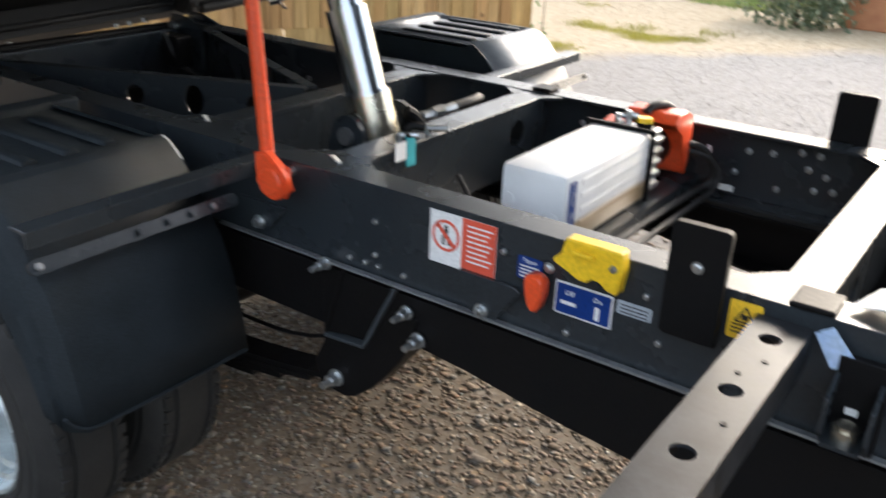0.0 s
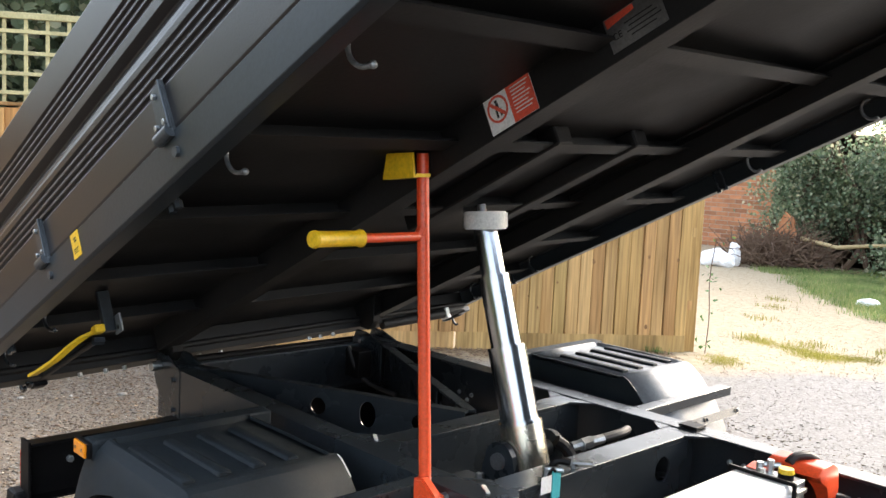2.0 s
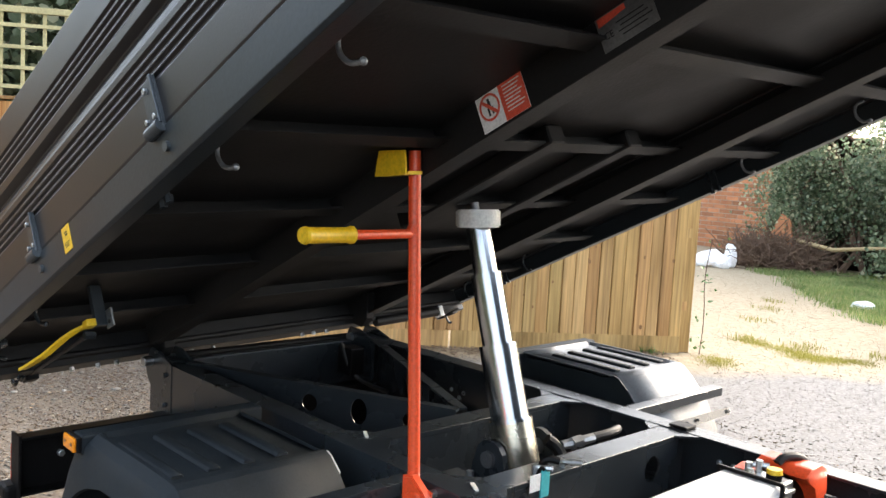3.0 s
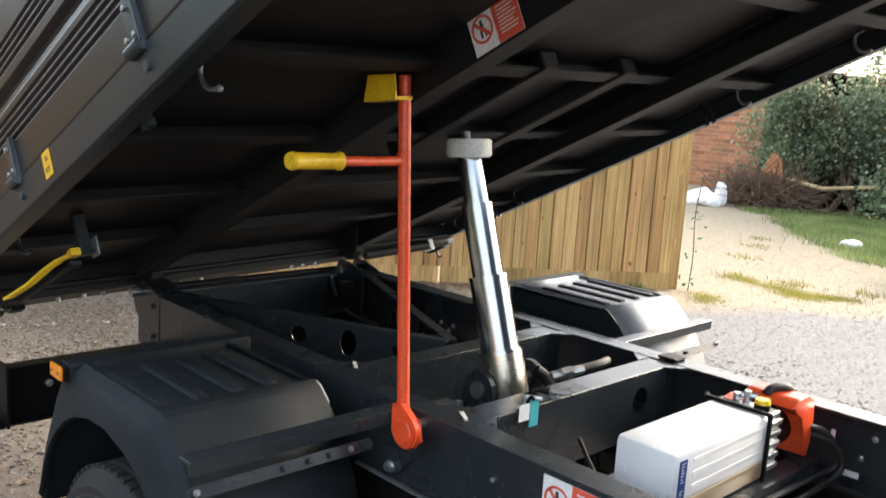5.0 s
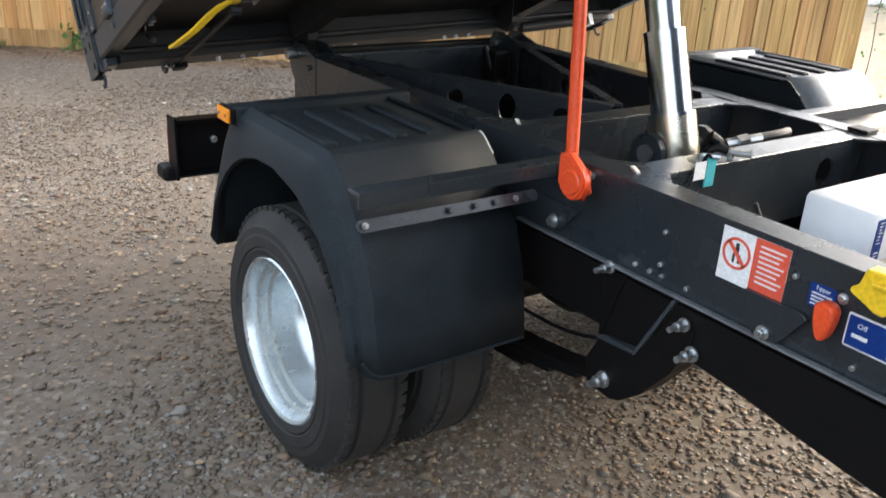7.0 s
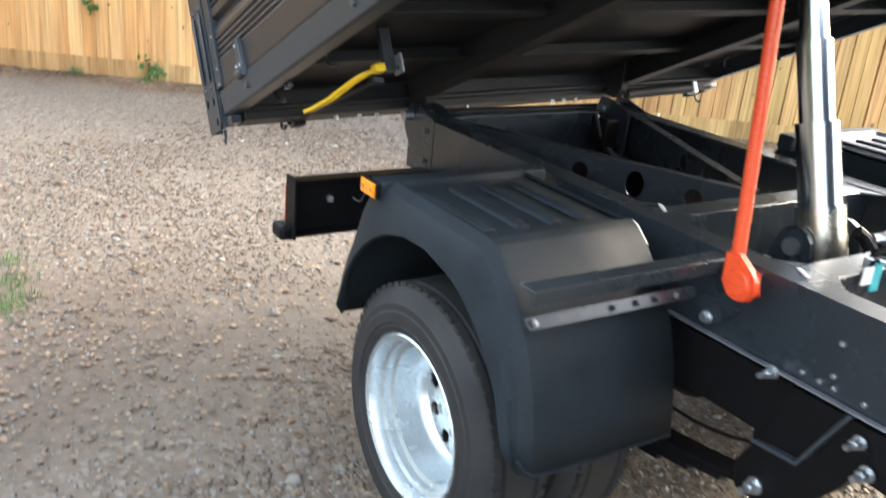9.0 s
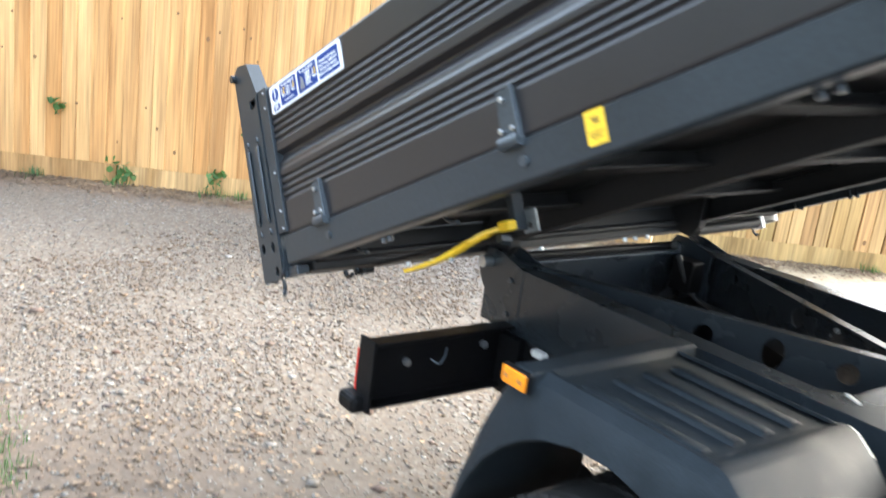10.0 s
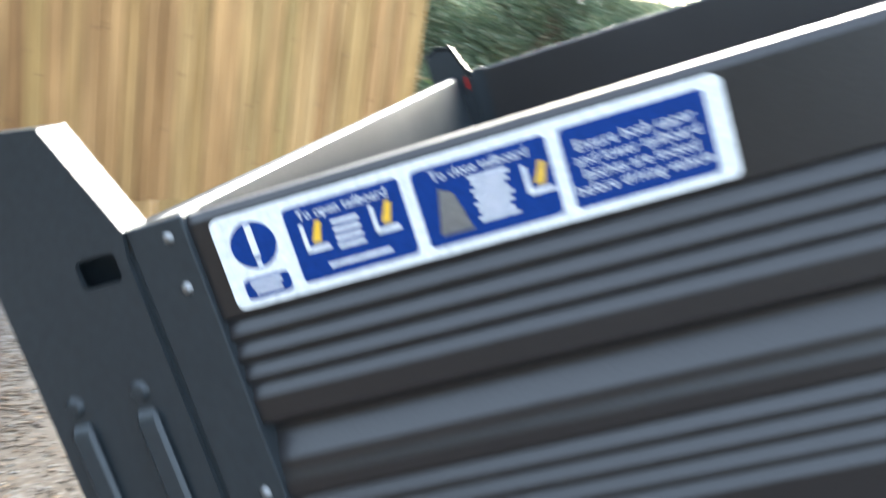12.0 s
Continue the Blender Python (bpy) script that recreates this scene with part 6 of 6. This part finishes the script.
def off_soil(p, least):
    """Thins things out on the patch of dark soil beside the tail."""
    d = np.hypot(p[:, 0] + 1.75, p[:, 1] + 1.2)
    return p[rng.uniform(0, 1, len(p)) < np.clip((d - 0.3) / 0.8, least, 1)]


p = off_soil(soft_edge(patchy(yard_points(270000, -4.9, 2.7, -3.3, 3.6), 2), -4.9, 2.7, -3.3, 3.6), 0.4)
sz_ = rng.gamma(3.0, 0.0017, len(p)) + 0.0018
p[:, 2] = sz_ * 0.25
scatter("gravel", p, sz_, 0.20, 3, STONES, "loose grey and brown gravel stones", "gravel")
p = yard_points(80000, -8.5, 4.0, -4.0, 6.6)
p = p[p[:, 1] - 1.15 * p[:, 0] < 7.1 + rng.normal(0, 0.15, len(p))]
sz_ = rng.gamma(4.0, 0.0010, len(p)) + 0.0022
p[:, 2] = sz_ * 0.25
scatter("far_gravel", p, sz_, 0.13, 5, GREY_STONES, "loose grey gravel further off", "gravel")
p = np.stack((rng.uniform(-8.5, 1.0, 30000), rng.uniform(4.4, 14.0, 30000), np.full(30000, 0.003)), -1)
p = p[p[:, 1] - 1.15 * p[:, 0] > 6.9 + rng.normal(0, 0.12, len(p))]
scatter("chippings", p, rng.uniform(0.005, 0.013, len(p)), 0.16, 6, STRAW, "pale straw-coloured chippings on the drive", "chippings")
# fallen leaves and earth along the fence's foot
t = rng.uniform(0.2, 11, 9000)
o = np.abs(rng.normal(0, 0.17, 9000)) + 0.03
p = np.stack((FA.x + FD.x * t + FN.x * o, FA.y + FD.y * t + FN.y * o, np.full(9000, 0.012)), -1)
scatter("fallen_leaves", p, rng.uniform(0.010, 0.028, 9000), 0, 8, DEADLEAF, "brown fallen leaves along the foot of the fence", "leaves", "leaf")


p = soft_edge(yard_points(900, -4.9, 1.8, -2.7, 3.6), -4.9, 1.8, -2.7, 3.6)
sz_ = rng.gamma(3.0, 0.0035, len(p)) + 0.006
p[:, 2] = sz_ * 0.15
scatter("larger_stones", p, sz_, 0.4, 13, BIG_STONES, "larger loose pale and reddish stones", "stones")
p = soft_edge(patchy(yard_points(9000, -4.9, 1.8, -2.7, 3.6), 5), -4.9, 1.8, -2.7, 3.6)
q = rng.normal(0, 0.45, (1100, 3)) + (-1.75, -1.2, 0)
p = np.concatenate((p, q))
p[:, 2] = 0.008
scatter("scattered_leaves", p, rng.uniform(0.006, 0.019, len(p)), 0, 9, DEADLEAF, "small brown leaf scraps strewn over the gravel", "leaves", "leaf")


def tufts(name, centres, spread, n, size, seed, material, label):
    g = np.random.default_rng(seed)
    c = np.array(centres, float)
    i = g.integers(0, len(c), n)
    p = np.zeros((n, 3))
    p[:, :2] = c[i] + g.normal(0, 1, (n, 2)) * spread
    return scatter(name, p, g.uniform(*size, n), 1, seed, material, label, "grass", "blade")


# rough grass between the drive's edge and the hedge
EDGE = [(-4.3, 9.6), (-3.75, 9.1), (-3.3, 8.6), (-3.0, 8.1), (-2.6, 7.6), (-2.2, 7.1), (-1.8, 6.8), (-1.3, 6.5)]
g = np.random.default_rng(20)
centres = []
for k in range(420):
    i = g.uniform(0, len(EDGE) - 1.001)
    a, b, f = EDGE[int(i)], EDGE[int(i) + 1], i % 1
    d = g.uniform(0, 1) ** 0.8 * 1.7
    centres.append((a[0] + (b[0] - a[0]) * f + 0.72 * d, a[1] + (b[1] - a[1]) * f + 0.70 * d))
tufts("grass_strip", centres, 0.09, 60000, (0.025, 0.075), 21, GRASS, "rough green grass along the foot of the hedge")
tufts("mossy_grass", [(-1.80, 5.28), (-1.68, 5.26), (-1.55, 5.22), (-1.45, 5.26), (-1.35, 5.30), (-1.25, 5.36), (-1.6, 5.12), (-1.45, 5.12), (-2.02, 5.3), (-2.12, 5.36), (-1.82, 4.3), (-1.9, 4.42)], 0.07, 9000, (0.008, 0.024), 22, MOSS, "low yellow-green moss and grass at the edge of the gravel")
tufts("dry_grass", [(-3.15, 7.8), (-2.2, 5.4), (-1.78, 5.5), (-1.7, 5.55), (-2.6, 6.4), (-1.2, 5.7), (-2.9, 7.2)], 0.08, 700, (0.02, 0.05), 23, MOSS, "dry yellow grass tufts")
tufts("fence_grass", [tuple(fence_point(q, 0.06, 0)[:2]) for q in (4.95, 5.15, 5.8, 6.35, 0.3)], 0.05, 300, (0.02, 0.08), 24, WEED, "green grass at the foot of the fence")
tufts("yard_weed", [(-2.45, -1.14), (-2.25, -1.16), (-2.1, -1.17), (-2.02, -1.22)], 0.045, 650, (0.010, 0.034), 25, WEED, "small green weed in the gravel")


def leafy(name, centres, spread, n, size, seed, material, label, category):
    g = np.random.default_rng(seed)
    c = np.array(centres, float)
    i = g.integers(0, len(c), n)
    return scatter(name, c[i] + g.normal(0, 1, (n, 3)) * spread, g.uniform(*size, n), 1, seed, material, label, category, "leaf")


# weeds that grow through and beside the fence
fp = [fence_point(4.9 + 0.0, 0.04, 0.46), fence_point(5.75, 0.05, 0.10), fence_point(5.1, 0.05, 0.12), fence_point(6.2, 0.04, 0.5)]
for k, (c, sp, n) in enumerate(zip(fp, (0.03, 0.05, 0.05, 0.03), (22, 40, 40, 20))):
    leafy("weed", [c], sp, n, (0.02, 0.05), 40 + k, WEED, "small bright green weed growing at the fence", "weed")
bm = shape()
base = fence_point(-0.12, 0.05, 0)
stem = [base, base + Vector((0.02, 0, 0.3)), base + Vector((-0.02, 0.01, 0.62)), base + Vector((0.03, 0, 0.95))]
bramble = thing("bramble", "thin bramble shoot with green leaves beside the fence post", "bramble", Matrix.Translation(base))
part("stem", sweep(bm, stem, 0.004, 6, 2), TWIG, bramble)
lf = leafy("leaves", [q for q in stem[1:]] + [base + Vector((0.06, 0, 0.45)), base + Vector((0.02, 0, 0.1))], 0.04, 24, (0.02, 0.045), 51, WEED, "", "")
for key in ("label", "category", "kind"):
    if key in lf:
        del lf[key]
lf.parent = bramble
lf.matrix_parent_inverse = bramble.matrix_basis.inverted()

def further(ob, k):
    """Sets a thing back from the yard, in proportion."""
    ob.matrix_basis = Matrix.Translation((1.22, -1.29, 0)) @ Matrix.Scale(k, 4) @ Matrix.Translation((-1.22, 1.29, 0)) @ ob.matrix_basis
    return ob


# ---- the far end of the drive: brick wall, ivy hedge, brushwood and sacks ----
WY = 12.4
wall = tagged(part("wall_far", bx(shape(), -9.0, -4.6, WY, WY + 0.22, 0, 2.6), MORTAR), "old red brick garden wall with pale quoins", "wall", kind="structure")
bk = shape()
bx(bk, -0.1075, 0.1075, -0.006, 0.05, -0.0325, 0.0325, 0.003)
brick_me = bpy.data.meshes.new("brick")
bk.to_mesh(brick_me)
bk.free()
brick_me.materials.append(BRICK)
pale_me = brick_me.copy()
pale_me.materials[0] = PALE_BRICK
n_brick = 0
for r in range(24):
    for c in range(13):
        x = -7.45 + 0.225 * c + (0.1125 if r % 2 else 0)
        if n_brick < 300:
            quoin = x > -4.95 and r % 4 < 2
            ob = new("brick", pale_me if quoin else brick_me)
            ob.parent = wall
            ob.matrix_basis = pose(x, WY + rnd.uniform(-0.003, 0.002), 0.04 + 0.075 * r, 0, rnd.uniform(-0.5, 0.5), 0)
            n_brick += 1
# an ivy-clad hedge: stems within, leaves in lobes over it
hedge = thing("ivy_hedge", "tall dense dark green ivy hedge with uneven outline", "hedge", pose(-1.0, 11.1, 0))
rr = random.Random(9)
for k in range(26):
    x = rr.uniform(-4.6, 1.0)
    pts = [Vector((x, 11.1 + rr.uniform(-0.3, 0.3), 0))]
    for j in range(5):
        pts.append(pts[-1] + Vector((rr.uniform(-0.3, 0.3), rr.uniform(-0.15, 0.1), rr.uniform(0.25, 0.42))))
    part("stem", sweep(shape(), pts, [0.05, 0.045, 0.04, 0.03, 0.02, 0.008], 6), TWIG, hedge)
g = np.random.default_rng(31)
cs = []
for k in range(170):
    x = g.uniform(-4.55, 1.2)
    top = 2.05 + 0.18 * math.sin(x * 1.7) + 0.12 * math.sin(x * 4.1 + 1) + g.uniform(-0.2, 0.15)
    if x < -3.3:
        top = 1.68 + 0.1 * math.sin(x * 5) + g.uniform(-0.15, 0.1)
    z = g.uniform(0.15 if x > -3.0 else 0.5, top)
    cs.append((x, 10.75 + 0.25 * math.sin(3 * x) + 0.18 * (z - 1.5) * 0.3 + g.uniform(-0.25, 0.4), z))
lv = leafy("leaves", cs, 0.17, 85000, (0.022, 0.05), 32, HEDGE, "", "")
for key in ("label", "category", "kind"):
    if key in lv:
        del lv[key]
lv.parent = hedge
lv.matrix_parent_inverse = hedge.matrix_basis.inverted()
# overlapping dark slabs fill the gaps, standing in for shade inside the hedge
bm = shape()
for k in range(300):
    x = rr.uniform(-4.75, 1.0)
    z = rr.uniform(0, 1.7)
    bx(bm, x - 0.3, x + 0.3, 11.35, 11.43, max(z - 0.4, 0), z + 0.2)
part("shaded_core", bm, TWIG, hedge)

# brushwood heap
brush = thing("brushwood_heap", "heap of dead brown twigs and cut branches", "brushwood", pose(-3.95, 10.45, 0))
bm = shape()
for k in range(1400):
    a = Vector((rr.gauss(-4.30, 0.27), rr.gauss(10.15, 0.2), abs(rr.gauss(0.05, 0.15))))
    d = Vector((rr.uniform(-1, 1), rr.uniform(-0.5, 0.5), rr.uniform(-0.15, 0.75))).normalized() * rr.uniform(0.2, 0.5)
    sweep(bm, [a, a + d * 0.5 + Vector((0, 0, rr.uniform(-0.04, 0.08))), a + d], [0.008, 0.006, 0.003], 4)
tagged(part("twig_mass", bm, TWIG, brush), kind="stuff")
part("cut_branch", sweep(shape(), [(-4.0, 10.15, 0.42), (-3.5, 10.1, 0.35), (-3.1, 10.1, 0.41), (-2.8, 10.1, 0.45)], [0.03, 0.028, 0.024, 0.02], 8), DRYBRANCH, brush, "pale cut branch")
bm = shape()
prism(bm, [(-4.46, 0.42), (-4.10, 0.31), (-4.18, 0.68), (-4.30, 0.76)], "y", 10.25, 10.29)
tagged(part("broken_board", bm, BRICK), "broken orange-brown board in the brushwood", "board")


def sack(name, c, r, label, seed, flat_z=0.55):
    bm = shape()
    bmesh.ops.create_icosphere(bm, subdivisions=3, radius=1.0)
    for v in bm.verts:
        k = 1 + 0.28 * noise.noise(v.co * 1.7 + Vector((seed, 0, 0))) + 0.10 * noise.noise(v.co * 5 + Vector((0, seed, 0)))
        v.co = Vector((v.co.x * r[0] * k, v.co.y * r[1] * k, max(v.co.z * k, -flat_z) * r[2]))
    lo = min(v.co.z for v in bm.verts)
    bm.transform(Matrix.Translation((c[0], c[1], -lo)))
    return tagged(part(name, bm, BAG, smooth=True), label, "sack")


sack("plastic_sack", (-4.80, 9.40), (0.25, 0.17, 0.14), "slumped white plastic sack on the ground", 1)
sack("plastic_sack", (-4.66, 9.62), (0.095, 0.05, 0.21), "upright white plastic sack", 2)
sack("litter_bag", (-2.76, 9.3), (0.15, 0.09, 0.07), "crumpled white litter bag on the grass", 3)
sack("litter_bag", fence_point(3.1, 0.25, 0)[:2], (0.03, 0.05, 0.02), "scrap of white litter by the fence", 4)
# the house and shrub off to the front of the drive
tagged(part("wall_side", bx(shape(), -0.62, 6.0, 7.25, 7.45, 0, 0.55, 0.01), BRICK), "low red brick wall beyond the drive", "wall", kind="structure")
shrub = thing("shrub", "low dark green shrub at the edge of the drive", "shrub", pose(-0.95, 7.05, 0))
part("stem", sweep(shape(), [(-0.95, 7.05, 0), (-0.95, 7.05, 0.2), (-1.0, 7.1, 0.4)], [0.02, 0.015, 0.006], 6), TWIG, shrub)
lv = leafy("leaves", [(-0.95 + 0.28 * math.cos(k), 7.05 + 0.2 * math.sin(k), 0.10 + 0.07 * (k % 5)) for k in range(14)], 0.11, 1500, (0.025, 0.06), 61, IVY, "", "")
for key in ("label", "category", "kind"):
    if key in lv:
        del lv[key]
lv.parent = shrub
lv.matrix_parent_inverse = shrub.matrix_basis.inverted()


# a dark garden bush behind the trellis
bush = thing("garden_bush", "dark green and brown garden bush behind the trellis", "bush", Matrix.Translation(fence_point(4.8, -1.3, 0)))
for k in range(9):
    q = fence_point(3.0 + 0.45 * k, -1.3 + 0.1 * (k % 3), 0)
    part("stem", sweep(shape(), [q, q + Vector((0.05, 0, 1.0)), q + Vector((-0.1, 0.05, 2.0)), q + Vector((0.05, 0.1, 2.9))], [0.03, 0.025, 0.018, 0.006], 6), TWIG, bush)
# a dark slab behind the leaves closes bright gaps like deep shade
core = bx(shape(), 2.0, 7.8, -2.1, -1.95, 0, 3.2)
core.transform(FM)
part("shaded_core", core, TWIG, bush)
g = np.random.default_rng(71)
cs = [tuple(fence_point(g.uniform(2.4, 7.4), g.uniform(-1.8, -0.7), g.uniform(0.9, 3.1))) for k in range(90)]
lv = leafy("leaves", cs, 0.2, 26000, (0.05, 0.12), 72, IVY, "", "")
for key in ("label", "category", "kind"):
    if key in lv:
        del lv[key]
lv.parent = bush
lv.matrix_parent_inverse = bush.matrix_basis.inverted()

# an unseen tall hedge added on the near side to darken reflections
screen = thing("boundary_hedge", "tall dark hedge added out of view to darken reflections", "hedge", pose(-1.0, -10.5, 0))
g = np.random.default_rng(81)
cs = [(g.uniform(-30, 2), -10.5 + g.uniform(-0.3, 0.3), g.uniform(0.1, 3.7)) for k in range(720)]
lv = leafy("leaves", cs, 0.35, 16000, (0.18, 0.36), 82, IVY, "", "")
for key in ("label", "category", "kind"):
    if key in lv:
        del lv[key]
lv.parent = screen
lv.matrix_parent_inverse = screen.matrix_basis.inverted()
# a dark slab stands in for the shade within this hedge too
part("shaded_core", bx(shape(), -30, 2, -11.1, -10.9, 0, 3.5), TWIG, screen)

for ob in bpy.data.objects:
    kind = ob.name.split(".")[0]
    if ob.parent is None and kind in ("wall_far", "ivy_hedge", "brushwood_heap", "broken_board", "plastic_sack", "grass_strip"):
        further(ob, 1.22)
    elif kind in ("mossy_grass", "dry_grass"):
        further(ob, 1.11)
    elif ob.parent is None and kind in ("shrub", "wall_side"):
        further(ob, 1.07)
